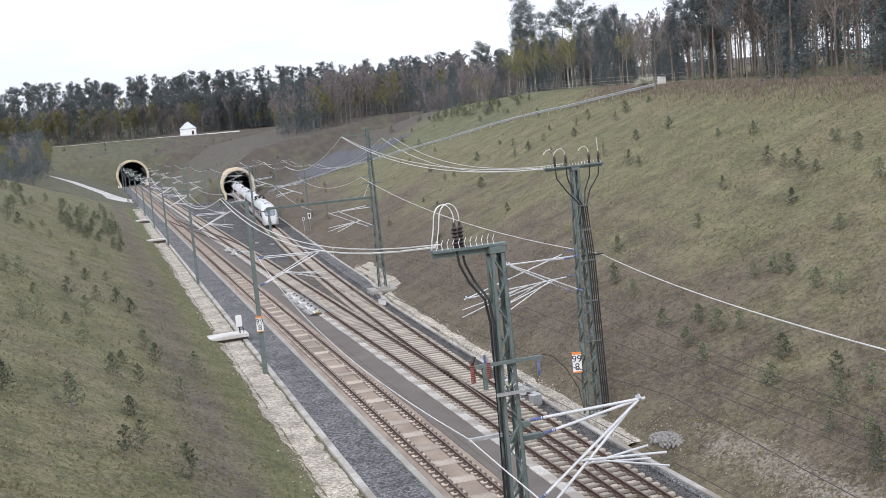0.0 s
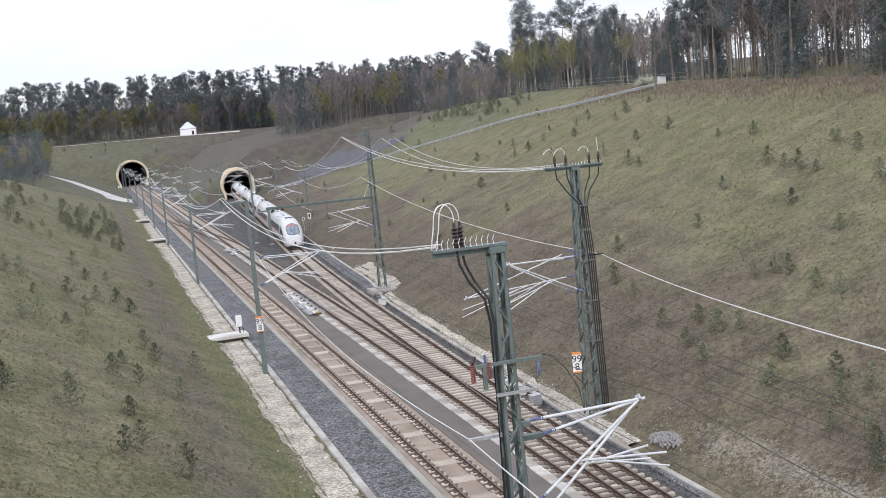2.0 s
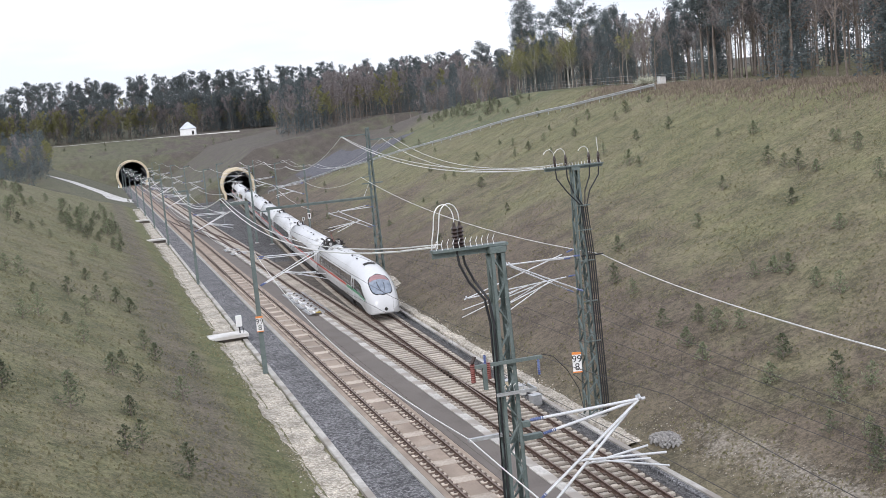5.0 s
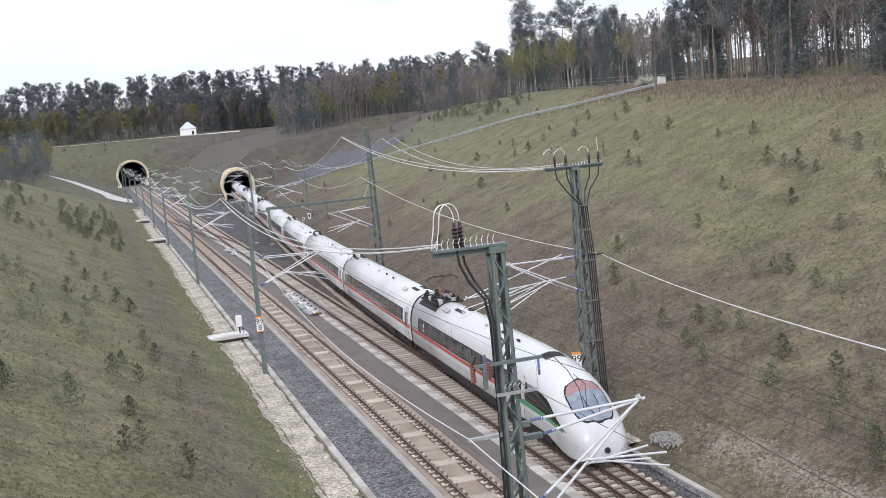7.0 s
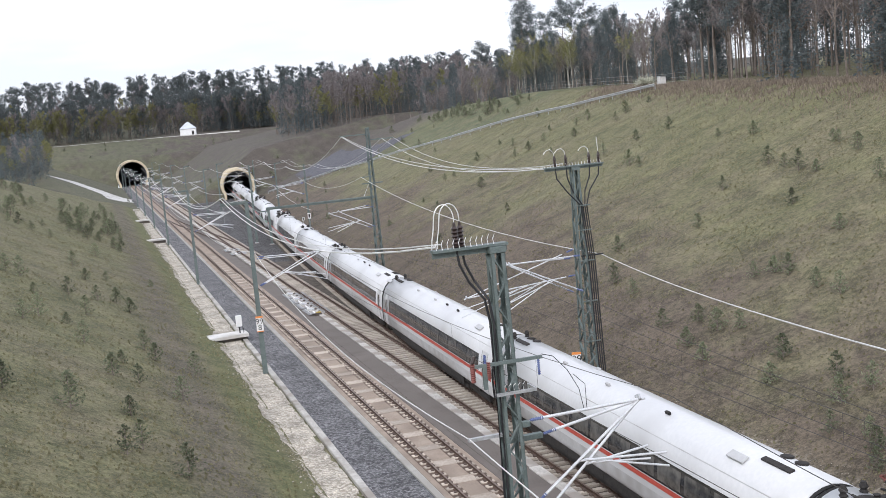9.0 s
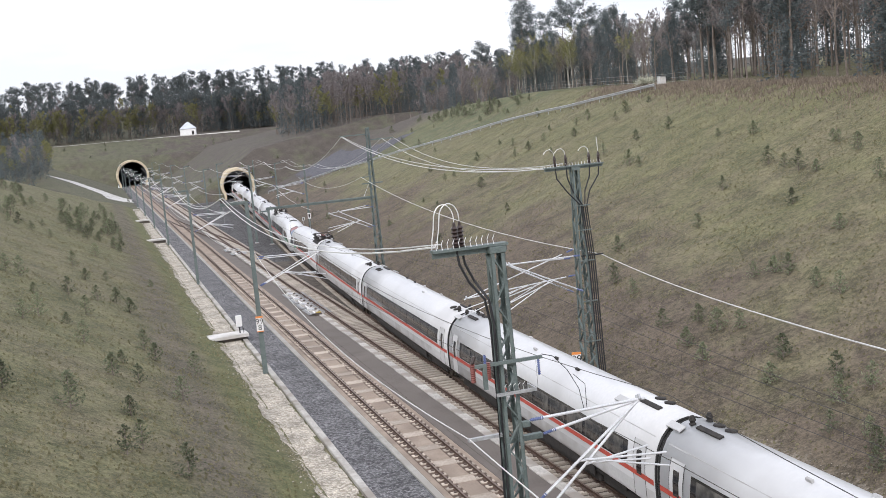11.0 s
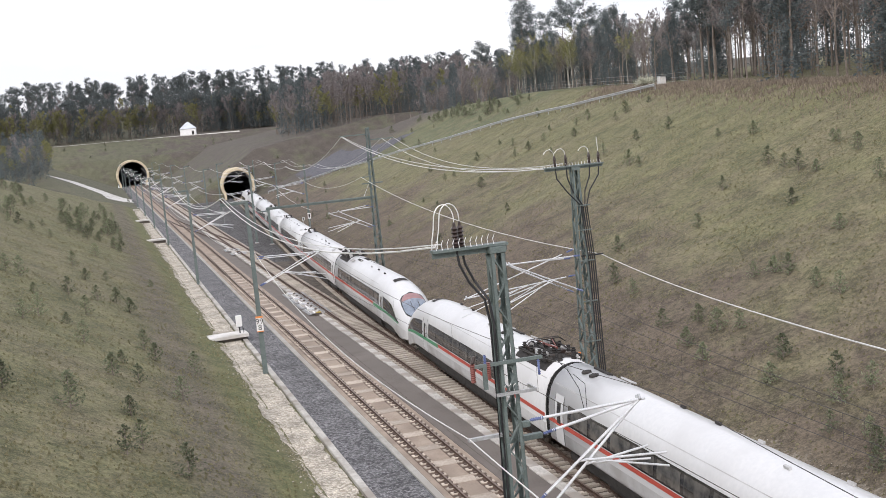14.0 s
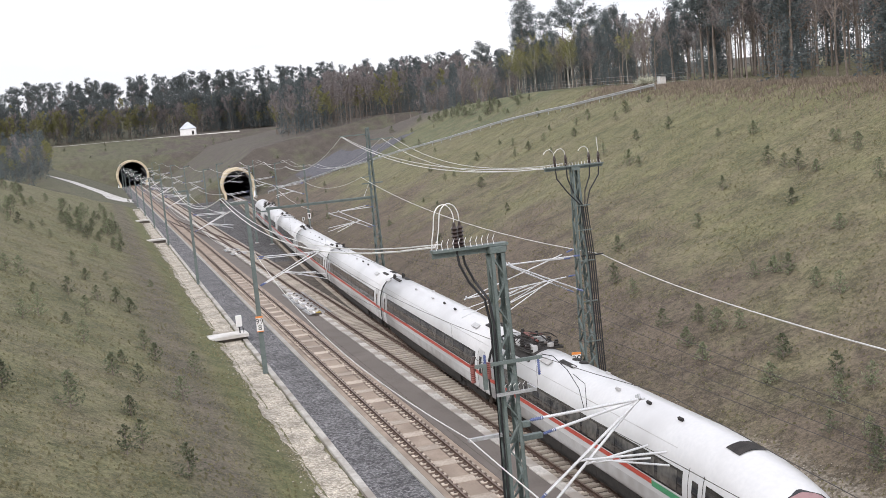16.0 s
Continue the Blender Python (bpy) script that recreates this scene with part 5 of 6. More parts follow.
draped("rubble_strip", [(x_wall(y) + 1.3, y) for y in (100, 106, 112, 120)], 0.95, M_LIME, "pale limestone rubble around a drain head", "rubble", 0.05, 0.4, 6)
draped("access_road", [(-13, 398), (-10.6, 395.6), (-5.3, 390.4), (0.6, 374), (6.0, 362), (7.6, 345)], 6.5, M_CONC_L, "pale gravel access road down to the tracks", "road", 0.06, 0.1, 6)
draped("crest_road", [(-70, 541), (-27.0, 540.5), (-5.0, 537), (20, 536.4), (42.5, 535.6), (66, 535)], 1.7, M_KERB, "narrow paved road over the tunnel", "road", 0.08, 0.1, 3)
M_RIPRAP = surface("slate_grey_stone_apron", (0.062, 0.063, 0.074), (0.145, 0.145, 0.16), 0.95, 1.2, 5, 1.0, 0.2)
draped("stone_apron", [(57, 298), (55, 280), (55.5, 262), (57.5, 247), (60.5, 233)], 6.6, M_RIPRAP, "slate-grey stone apron on the slope above the guard rail", "stone apron", 0.10, 0.12, 20, "structure", 1.0)


M_COBBLE = surface("grey_cobbles", (0.17, 0.165, 0.16), (0.36, 0.345, 0.325), 0.95, 4, 14, 0.8, 0.05)


def stone_heap(x, y):
    th = thing("drain_outlet", "grey stone-paved drain outlet on the slope", "drain outlet", "", "", pose(x, y, ground_z(x, y)))
    k = 0
    for ring in range(6):
        for j in range(4 + ring * 4):
            a = 2 * math.pi * j / (4 + ring * 4)
            r = 0.08 + 0.135 * ring + random.uniform(-0.05, 0.05)
            bm = lathe(BM(), [(0.05, -0.2), (0.085, 0.0), (0.07, 0.04), (0.03, 0.06)], 6, pose(r * math.cos(a) * 0.9, r * math.sin(a) * 1.2, 0.24 * (1 - (ring / 6) ** 2) + random.uniform(-0.03, 0.06), random.uniform(-40, 40), random.uniform(-40, 40), random.uniform(0, 90)))
            part("stone", bm, M_COBBLE, th)


stone_heap(22.6, 43.0)


def gable_house(x, y):
    z = ground_z(x, y) - 0.2
    th = thing("service_house", "small white house with a grey hipped roof", "house", "", "", pose(x, y, z, 0, 0, -8))
    th.scale = (0.95, 0.95, 0.95)
    wall = part("wall", box(BM(), -3.9, 3.9, -2.7, 2.7, -0.5, 3.3, 0.03), M_WHITEPL, th, "white rendered wall")
    bm = BM()
    e = [bm.verts.new(c) for c in ((-4.3, -3.1, 3.2), (4.3, -3.1, 3.2), (4.3, 3.1, 3.2), (-4.3, 3.1, 3.2), (-0.5, 0, 6.5), (0.5, 0, 6.5))]
    for f in ((0, 1, 5, 4), (1, 2, 5), (2, 3, 4, 5), (3, 0, 4), (3, 2, 1, 0)):
        bm.faces.new([e[i] for i in f])
    part("roof", bm, surface("light_grey_roofing", (0.50, 0.54, 0.60), (0.62, 0.66, 0.72), 0.6, 1, 10, 0.2, 0.02), th, "light grey roof")
    dr = part("door", box(BM(), 1.9, 2.9, -2.74, -2.69, -0.1, 2.0), M_UNDER, th, "dark door")
    part("door_frame", box(BM(), 1.8, 1.9, -2.75, -2.69, -0.1, 2.1), M_CONC, dr)


gable_house(42.6, 541.0)


def shelter(x, y):
    th = thing("cabinet_hut", "small white cabinet hut beside the end of the ramp", "hut", "", "", pose(x, y, ground_z(x, y)))
    part("wall", box(BM(), -0.42, 0.42, -0.4, 0.4, -0.3, 1.15, 0.03), M_CONC_L, th)
    part("roof", box(BM(), -0.5, 0.5, -0.48, 0.48, 1.15, 1.22, 0.02), M_GALV, th)


shelter(69.5, 127.0)
fence = thing("wire_fence", "wire mesh fence on wooden posts along the wood's edge", "fence")
fl = along([(71.5, 124), (75, 149), (80, 184), (84, 215)], 4.0)
for x, y in fl:
    z = ground_z(x, y)
    part("post", tube(BM(), [(x, y, z - 0.3), (x, y, z + 1.6)], 0.06, 6), M_BARK, fence)
for h in (0.4, 0.9, 1.45):
    part("strand", tube(BM(), [(x, y, ground_z(x, y) + h) for x, y in fl], 0.012, 4), M_GALV, fence)


# ---------------------------------------------------------------- vegetation
rng = np.random.default_rng(7)


def leaves(pts, size, flat=0.5):
    """Small bent leaf pieces (two triangles) at pts."""
    pts = np.asarray(pts, float)
    n = len(pts)
    d = rng.normal(size=(n, 3))
    d[:, 2] *= flat
    d /= np.linalg.norm(d, axis=1)[:, None]
    e = np.cross(d, rng.normal(size=(n, 3)))
    e /= np.linalg.norm(e, axis=1)[:, None]
    s = size * rng.uniform(0.6, 1.4, (n, 1))
    up = np.cross(d, e) * s * 0.25
    v = np.stack([pts - d * s, pts + e * s * 0.45 + up, pts + d * s, pts - e * s * 0.45 + up], 1).reshape(-1, 3)
    k = np.arange(n)[:, None] * 4
    f = np.concatenate([k + [0, 1, 2], k + [0, 2, 3]], 0)
    return v, f


def joined(sets):
    vs, fs, off = [], [], 0
    for v, f in sets:
        vs.append(np.asarray(v))
        fs.append(np.asarray(f) + off)
        off += len(v)
    return np.concatenate(vs), np.concatenate(fs)


def np_tube(pts, r0, r1, seg=5):
    pts = np.asarray(pts, float)
    n = len(pts)
    v = []
    for i in range(n):
        r = r0 + (r1 - r0) * i / (n - 1)
        d = pts[min(i + 1, n - 1)] - pts[max(i - 1, 0)]
        d = d / np.linalg.norm(d)
        s = np.cross(d, [0.3, 0.9, 0.1])
        s /= np.linalg.norm(s)
        u = np.cross(s, d)
        for j in range(seg):
            a = 2 * math.pi * j / seg
            v.append(pts[i] + (s * math.cos(a) + u * math.sin(a)) * r)
    f = []
    for i in range(n - 1):
        for j in range(seg):
            a, b = i * seg + j, i * seg + (j + 1) % seg
            f += [(a, b, b + seg), (a, b + seg, a + seg)]
    return np.array(v), np.array(f)


def tree_arrays(kind, h, dens=1.0):
    """Wood and leaf arrays of one tree of height h standing at the origin."""
    lean = rng.normal(0, 0.012, 2)
    zs = np.linspace(-0.3, h * 0.97, 7)
    trunk = np.stack([lean[0] * zs + 0.1 * np.sin(zs * 0.5), lean[1] * zs, zs], 1)
    r0 = 0.0068 * h + 0.02
    wood = [np_tube(trunk, r0, r0 * 0.18, 6)]
    pts = []
    at = lambda z: np.array([np.interp(z, zs, trunk[:, 0]), np.interp(z, zs, trunk[:, 1]), z])
    if kind == "pine":
        for i in range(22 if dens > 0.5 else 15):
            z = h * rng.uniform(0.45, 0.97)
            a = rng.uniform(0, 6.28)
            L = h * 0.135 * (1.15 - abs(z / h - 0.72) * 1.9) * rng.uniform(0.6, 1.15)
            tip = at(z) + [L * math.cos(a), L * math.sin(a), L * 0.28]
            wood.append(np_tube([at(z), tip], 0.05, 0.015, 3))
            for u in (0.45, 0.7, 0.95):
                c = at(z) + (tip - at(z)) * u
                m = int(44 * dens)
                pts.append(c + rng.normal(size=(m, 3)) * [0.36, 0.36, 0.3] * (h / 14))
        for i in range(5):
            z = h * rng.uniform(0.3, 0.56)
            a = rng.uniform(0, 6.28)
            wood.append(np_tube([at(z), at(z) + [1.0 * math.cos(a), 1.0 * math.sin(a), 0.1]], 0.03, 0.01, 3))
        size = 0.155
    elif kind == "spruce":
        for z in np.linspace(0.1 * h, h * 0.98, 26):
            R = 0.2 * h * (1 - z / h) ** 0.75 + 0.3
            for a in rng.uniform(0, 6.28, 6):
                m = int(22 * dens)
                u = rng.uniform(0.15, 1, m)
                pts.append(at(z) + np.stack([R * u * math.cos(a), R * u * math.sin(a), -0.35 * R * u], 1) + rng.normal(0, 0.02 * h, (m, 3)) * [0.6, 0.6, 1.0])
        size = 0.145
    else:
        for i in range(16):
            z = h * rng.uniform(0.32, 0.9)
            a = rng.uniform(0, 6.28)
            L = h * 0.24 * (1.1 - z / h) + 0.5
            p1 = at(z) + [L * 0.5 * math.cos(a), L * 0.5 * math.sin(a), L * 0.55]
            tip = at(z) + [L * math.cos(a), L * math.sin(a), L * 1.3]
            wood.append(np_tube([at(z), p1, tip], 0.045, 0.008, 3))
            m = int((38 if kind == "spring" else 26) * dens)
            u = rng.uniform(0.3, 1.1, (m, 1))
            pts.append(at(z) + (tip - at(z)) * u + rng.normal(size=(m, 3)) * 0.11 * L)
        size = 0.17 if kind == "spring" else 0.16
    lv = leaves(np.concatenate(pts), size, 0.6 if kind != "twig" else 1.6)
    if kind == "twig":
        lv = (lv[0], lv[1])
    return joined(wood), lv


LEAF = {"pine": M_PINE, "spruce": M_SPRUCE, "spring": M_SPRING, "twig": M_TWIG}
TREE_NAME = {"pine": ("pine_tree", "tall pine with a bare trunk and dark crown"), "spruce": ("spruce_tree", "dark green spruce at the wood's edge"), "spring": ("birch_tree", "slender birch with thin pale spring leaves"), "twig": ("bare_tree", "leafless brown tree at the wood's edge")}


def tree_proto(kind, h):
    wd, lv = tree_arrays(kind, h)
    name, lab = TREE_NAME[kind]
    th = thing(name, lab, "tree", "trees of the wood", "", pose(0, 0, 0))
    tk = new("trunk", from_arrays("trunk", wd[0].tolist(), wd[1].tolist(), M_BIRCH if kind == "spring" else M_BARK))
    cr = new("crown", from_arrays("crown", lv[0].tolist(), lv[1].tolist(), LEAF[kind]))
    tk.parent = cr.parent = th
    return th


PROTO = {k: [tree_proto(k, h) for h in hs] for k, hs in (("pine", (14, 15.5, 13)), ("spruce", (12, 14)), ("spring", (11, 12.5)), ("twig", (11, 12.5)))}
FIRST = set()


def plant(kind, x, y, k):
    proto = PROTO[kind][int(rng.integers(len(PROTO[kind])))]
    m = pose(x, y, ground_z(x, y) - 0.1, 0, 0, rng.uniform(0, 360))
    if proto.name not in FIRST:
        FIRST.add(proto.name)
        ob = proto
        ob.matrix_basis = m
    else:
        ob = copy_thing(proto, m)
    ob.scale = (k, k, k)
    return ob


def x_crest(y):
    return x_wall(y) + 1.0 + (lerp_table(CREST_R, y) + 0.5) / 0.42


def pick(table):
    r = rng.uniform()
    for k, w in table:
        r -= w
        if r < 0:
            return k
    return table[-1][0]


# wood along the crest: (y from, y to, count, kinds, scale, depth)
MIXED = (("pine", 0.32), ("spruce", 0.16), ("twig", 0.52))
BROWN = (("twig", 0.60), ("spruce", 0.28), ("pine", 0.08), ("spring", 0.04))
BIRCH = (("spring", 0.62), ("twig", 0.26), ("spruce", 0.12))
for ya, yb, n, kinds, k0, k1, deep in ((52, 95, 104, MIXED, 1.05, 1.35, 30), (95, 140, 112, MIXED, 1.0, 1.3, 30), (138, 192, 85, BROWN, 0.68, 0.9, 20), (190, 232, 88, BIRCH, 0.75, 1.0, 9), (190, 230, 26, BROWN, 0.65, 0.85, 22), (226, 305, 95, BROWN, 0.68, 0.86, 28)):
    for i in range(n):
        y = rng.uniform(ya, yb)
        x = x_crest(y) + 5 + (rng.uniform(0, 1) ** 1.4) * deep + (4 if y > 120 else 0)
        plant(pick(kinds), x, y, rng.uniform(k0, k1))
# singled-out pines on the skyline
for x, y, k in ((92, 258, 1.12), (94, 246, 1.0), (95, 240, 1.05), (90, 224, 1.42), (92, 226, 1.25), (94, 220, 1.1), (94, 212, 1.32), (96, 205, 1.32), (98, 198, 1.2), (101, 176, 1.1), (98, 160, 1.1)):
    plant("pine", x, y, k)


def wood_mass(name, spots, label, big=2.3):
    """Distant wood, one sheet of trees that nobody could count."""
    kinds = {"pine": [tree_arrays("pine", 20, 0.33) for _ in range(4)], "spruce": [tree_arrays("spruce", 19, 0.26) for _ in range(4)], "spring": [tree_arrays("spring", 15, 0.8) for _ in range(2)], "twig": [tree_arrays("twig", 17, 0.8) for _ in range(2)]}
    verts, faces, mats, off = [], [], [], 0
    order = [M_BARK, M_PINE, M_SPRUCE, M_SPRING, M_TWIG]
    for kind, x, y, k in spots:
        wd, lv = kinds[kind][int(rng.integers(len(kinds[kind])))]
        a = rng.uniform(0, 6.28)
        rot = np.array([[math.cos(a), -math.sin(a), 0], [math.sin(a), math.cos(a), 0], [0, 0, 1]]) * k
        base = np.array([x, y, ground_z(x, y) - 0.2])
        for (v, f), mi in ((wd, 0), (lv, 1 + ["pine", "spruce", "spring", "twig"].index(kind))):
            if mi:
                c = v.reshape(-1, 4, 3)
                m = c.mean(1, keepdims=True)
                v = (m + (c - m) * big).reshape(-1, 3)
            verts.append(v @ rot.T + base)
            faces.append(f + off)
            mats.append(np.full(len(f), mi))
            off += len(v)
    v, f, m = np.concatenate(verts), np.concatenate(faces), np.concatenate(mats)
    me = from_arrays(name, v.tolist(), f.tolist(), order)
    me.polygons.foreach_set("material_index", m.astype(np.int32))
    tagged(new(name, me), label, "trees", kind="stuff")


FAR = (("pine", 0.34), ("spruce", 0.22), ("spring", 0.17), ("twig", 0.27))
spots = []
for i in range(500):
    y = 545 + (rng.uniform() ** 1.2) * 80
    x = rng.uniform(-110, 200)
    spots.append((pick(FAR), x, y, rng.uniform(0.9, 1.1)))
for i in range(170):
    x = rng.uniform(-70, 120)
    if 30 < x < 55:
        continue
    spots.append((pick((("spring", 0.55), ("twig", 0.45))), x, 543 + rng.uniform(0, 9), rng.uniform(0.4, 1.1)))
for i in range(170):
    spots.append((pick((("twig", 0.6), ("spruce", 0.28), ("spring", 0.12))), rng.uniform(-110, 200), 546 + rng.uniform(0, 25), rng.uniform(0.4, 0.8)))
for i in range(260):
    spots.append((pick((("pine", 0.6), ("spruce", 0.3), ("twig", 0.1))), rng.uniform(-130, 230), 632 + rng.uniform(0, 40), rng.uniform(0.98, 1.1)))
for i in range(46):
    spots.append(("spruce", rng.uniform(56, 84), rng.uniform(543, 556), rng.uniform(0.75, 1.1)))
wood_mass("far_wood", spots, "dark mixed wood of pines and spruces on the hill")
spots = []
for i in range(330):
    y = rng.uniform(318, 440)
    lo = 52 + (y - 318) * 0.1
    x = lo + rng.uniform(2, 75)
    spots.append((pick((("twig", 0.58), ("spruce", 0.22), ("spring", 0.15), ("pine", 0.05))), x, y, rng.uniform(0.72, 0.98)))
wood_mass("hill_wood", spots, "brown and dark mixed wood behind the slope")
spots = []
for i in range(230):
    y = rng.uniform(40, 330)
    spots.append((pick((("spruce", 0.3), ("twig", 0.62), ("pine", 0.08))), x_crest(y) + 22 + rng.uniform(0, 50), y, rng.uniform(0.48, 0.66)))
for i in range(90):
    y = rng.uniform(175, 320)
    spots.append((pick((("spruce", 0.5), ("twig", 0.5))), x_crest(y) + 12 + rng.uniform(0, 25), y, rng.uniform(0.4, 0.6)))
wood_mass("deep_wood", spots, "dark inner wood behind the trees at the edge", 1.5)
spots = [(pick((("spruce", 0.6), ("spring", 0.25), ("twig", 0.15))), rng.uniform(-48, -17), rng.uniform(330, 455), rng.uniform(0.45, 0.85)) for i in range(130)]
wood_mass("edge_thicket", spots, "thicket of spruces and bushes above the access road")


def blossom_bush(x, y, w, h):
    th = thing("blossom_bush", "white-flowering bush at the end of the ramp", "bush", "", "", pose(x, y, ground_z(x, y)))
    stems, pts = [], []
    for i in range(14):
        a, r = rng.uniform(0, 6.28), w * rng.uniform(0.2, 1.0)
        tip = np.array([r * math.cos(a), r * math.sin(a), h * rng.uniform(0.6, 1.0) * (1.1 - 0.4 * r / w)])
        stems.append(np_tube([(0, 0, -0.1), tip * 0.5 + [0, 0, 0.15], tip], 0.03, 0.008, 3))
        pts.append(tip * rng.uniform(0.6, 1.05, (60, 1)) + rng.normal(0, 0.17, (60, 3)))
    wd, lv = joined(stems), leaves(np.concatenate(pts), 0.1, 0.8)
    a = new("stem", from_arrays("stem", wd[0].tolist(), wd[1].tolist(), M_BARK))
    b = new("blossom", from_arrays("blossom", lv[0].tolist(), lv[1].tolist(), leafy("white_blossom", (0.42, 0.43, 0.32), (0.72, 0.72, 0.62), 0.0, 0.3)))
    a.parent = b.parent = th


blossom_bush(68.4, 129.5, 1.4, 1.5)


# young conifers planted on the slopes
def sapling_proto(h):
    pts = []
    wood = [np_tube([(0, 0, -0.1), (0, 0, h * 0.95)], 0.025, 0.008, 5)]
    for z in np.linspace(0.12 * h, h, 8):
        R = 0.46 * h * (1 - z / h) ** 0.7 + 0.05
        for a in rng.uniform(0, 6.28, 5):
            tip = np.array([R * math.cos(a), R * math.sin(a), z + R * 0.45])
            wood.append(np_tube([(0, 0, z), tip], 0.012, 0.005, 3))
            u = rng.uniform(0.2, 1.05, (6, 1))
            pts.append(np.array([0, 0, z]) + (tip - [0, 0, z]) * u + rng.normal(0, 0.04, (6, 3)))
    lv = leaves(np.concatenate(pts), 0.075, 0.9)
    th = thing("young_conifer", "young green conifer planted on the grassy slope", "young tree", "young conifers on the slopes", "", pose(0, 0, 0))
    wd = joined(wood)
    a = new("stem", from_arrays("stem", wd[0].tolist(), wd[1].tolist(), M_BARK))
    b = new("needles", from_arrays("needles", lv[0].tolist(), lv[1].tolist(), M_SAPL))
    a.parent = b.parent = th
    return th


SAPL = [sapling_proto(h) for h in (1.2, 1.4, 1.05, 1.5)]
PROTO["sapling"] = SAPL
SAP_WEST = [(-7.3, 84.8), (-6.4, 84.8), (-3.3, 102.8), (-2.2, 96.2), (-0.6, 100.8), (-0.0, 87.8), (-5.2, 78.5), (-5.2, 66.8), (-4.5, 69.5), (-3.2, 82.8), (-3.0, 70.2), (-2.0, 64.8), (-2.0, 76.2), (-1.3, 85.2), (0.9, 84.0), (-0.1, 61.8), (0.6, 57.0), (1.3, 69.2), (1.8, 66.5), (-2.3, 46.8), (0.0, 48.8), (-0.3, 42.0), (0.3, 43.5), (1.8, 41.2), (2.6, 56.0), (3.9, 65.5), (-4.8, 47.2), (-0.6, 57.0), (3.3, 108.5), (-10.2, 129.5), (-5.9, 166.7), (-1.1, 193.6), (-3.4, 144.8), (-1.5, 121.2)]
SAP_WEST_FAR = [(-0.7, 218.8), (-2.4, 141.2), (-4.4, 144.2), (-6.3, 176.0), (-4.0, 176.5), (-1.1, 144.5), (-2.1, 165.0), (0.3, 184.0), (-10.4, 136.8), (-9.2, 129.8), (-14.4, 186.0), (-5.6, 151.8), (0.3, 162.5), (-3.2, 151.0), (-1.7, 192.5), (-5.1, 155.5), (-0.2, 203.0), (-11.2, 143.5), (-12.2, 176.5)]
SAP_EAST_HIGH = [(54.0, 97.8), (52.5, 102.0), (51.5, 84.8), (46.7, 70.2), (46.2, 67.5), (45.7, 65.2), (45.7, 63.2), (49.5, 65.8), (48.3, 62.2), (44.8, 55.8), (42.9, 70.5), (41.6, 60.2), (39.3, 52.5), (38.2, 66.2), (55.3, 123.5), (46.5, 92.0), (46.4, 90.0), (38.9, 104.8), (43.4, 125.2), (46.2, 144.2), (58.3, 118.0), (51.4, 79.2), (49.6, 66.5), (50.2, 105.2), (50.8, 132.2), (57.9, 137.2), (54.2, 141.5), (55.3, 149.8), (52.6, 132.0), (54.5, 131.2), (58.6, 130.0), (59.4, 128.2), (60.2, 119.2), (62.7, 118.0)]
SAP_EAST_LOW = [(34.7, 52.2), (34.8, 51.0), (34.2, 47.8), (33.9, 53.0), (34.1, 45.8), (29.7, 52.0), (29.5, 49.8), (27.9, 50.2), (27.4, 47.8), (30.0, 48.5), (29.1, 43.5), (28.8, 39.2), (27.5, 42.2), (28.9, 37.0), (26.2, 36.2), (26.7, 34.5), (27.7, 37.5), (26.2, 33.5), (30.5, 61.2), (28.5, 53.8), (31.2, 65.2), (25.4, 32.5), (34.1, 135.1), (31.9, 106.2), (34.7, 71.5)]
for x, y in SAP_WEST + SAP_EAST_HIGH + SAP_EAST_LOW:
    plant("sapling", x, y, rng.uniform(0.7, 1.15))
for x, y in SAP_WEST_FAR:
    plant("sapling", x, y, rng.uniform(1.1, 1.7))
for i in range(22):
    plant("sapling", rng.uniform(-4.5, 1.5), rng.uniform(140, 188), rng.uniform(0.9, 1.6))
for i in range(20):
    plant("sapling", rng.uniform(-19, -12.5), rng.uniform(165, 198), rng.uniform(0.9, 1.5))
for i in range(48):
    y = rng.uniform(178, 236)
    plant("sapling", x_crest(y) - rng.uniform(0.5, 8), y, rng.uniform(0.8, 1.4))
for i in range(26):
    y = rng.uniform(120, 215)
    plant("sapling", rng.uniform(-12, 2.5), y, rng.uniform(0.6, 1.2))
for i in range(30):
    y = rng.uniform(120, 260)
    plant("sapling", x_wall(y) + 4 + rng.uniform(0, 0.95) * (x_crest(y) - x_wall(y) - 5), y, rng.uniform(0.5, 1.1))
for i in range(12):
    y = rng.uniform(190, 265)
    plant("sapling", x_crest(y) - rng.uniform(1, 13), y, rng.uniform(0.7, 1.3))


for i in range(14):
    plant("sapling", rng.uniform(-25, 60), rng.uniform(503, 533), rng.uniform(0.9, 1.6))
for i in range(8):
    plant("sapling", rng.uniform(24, 50), rng.uniform(304, 316), rng.uniform(0.7, 1.3))


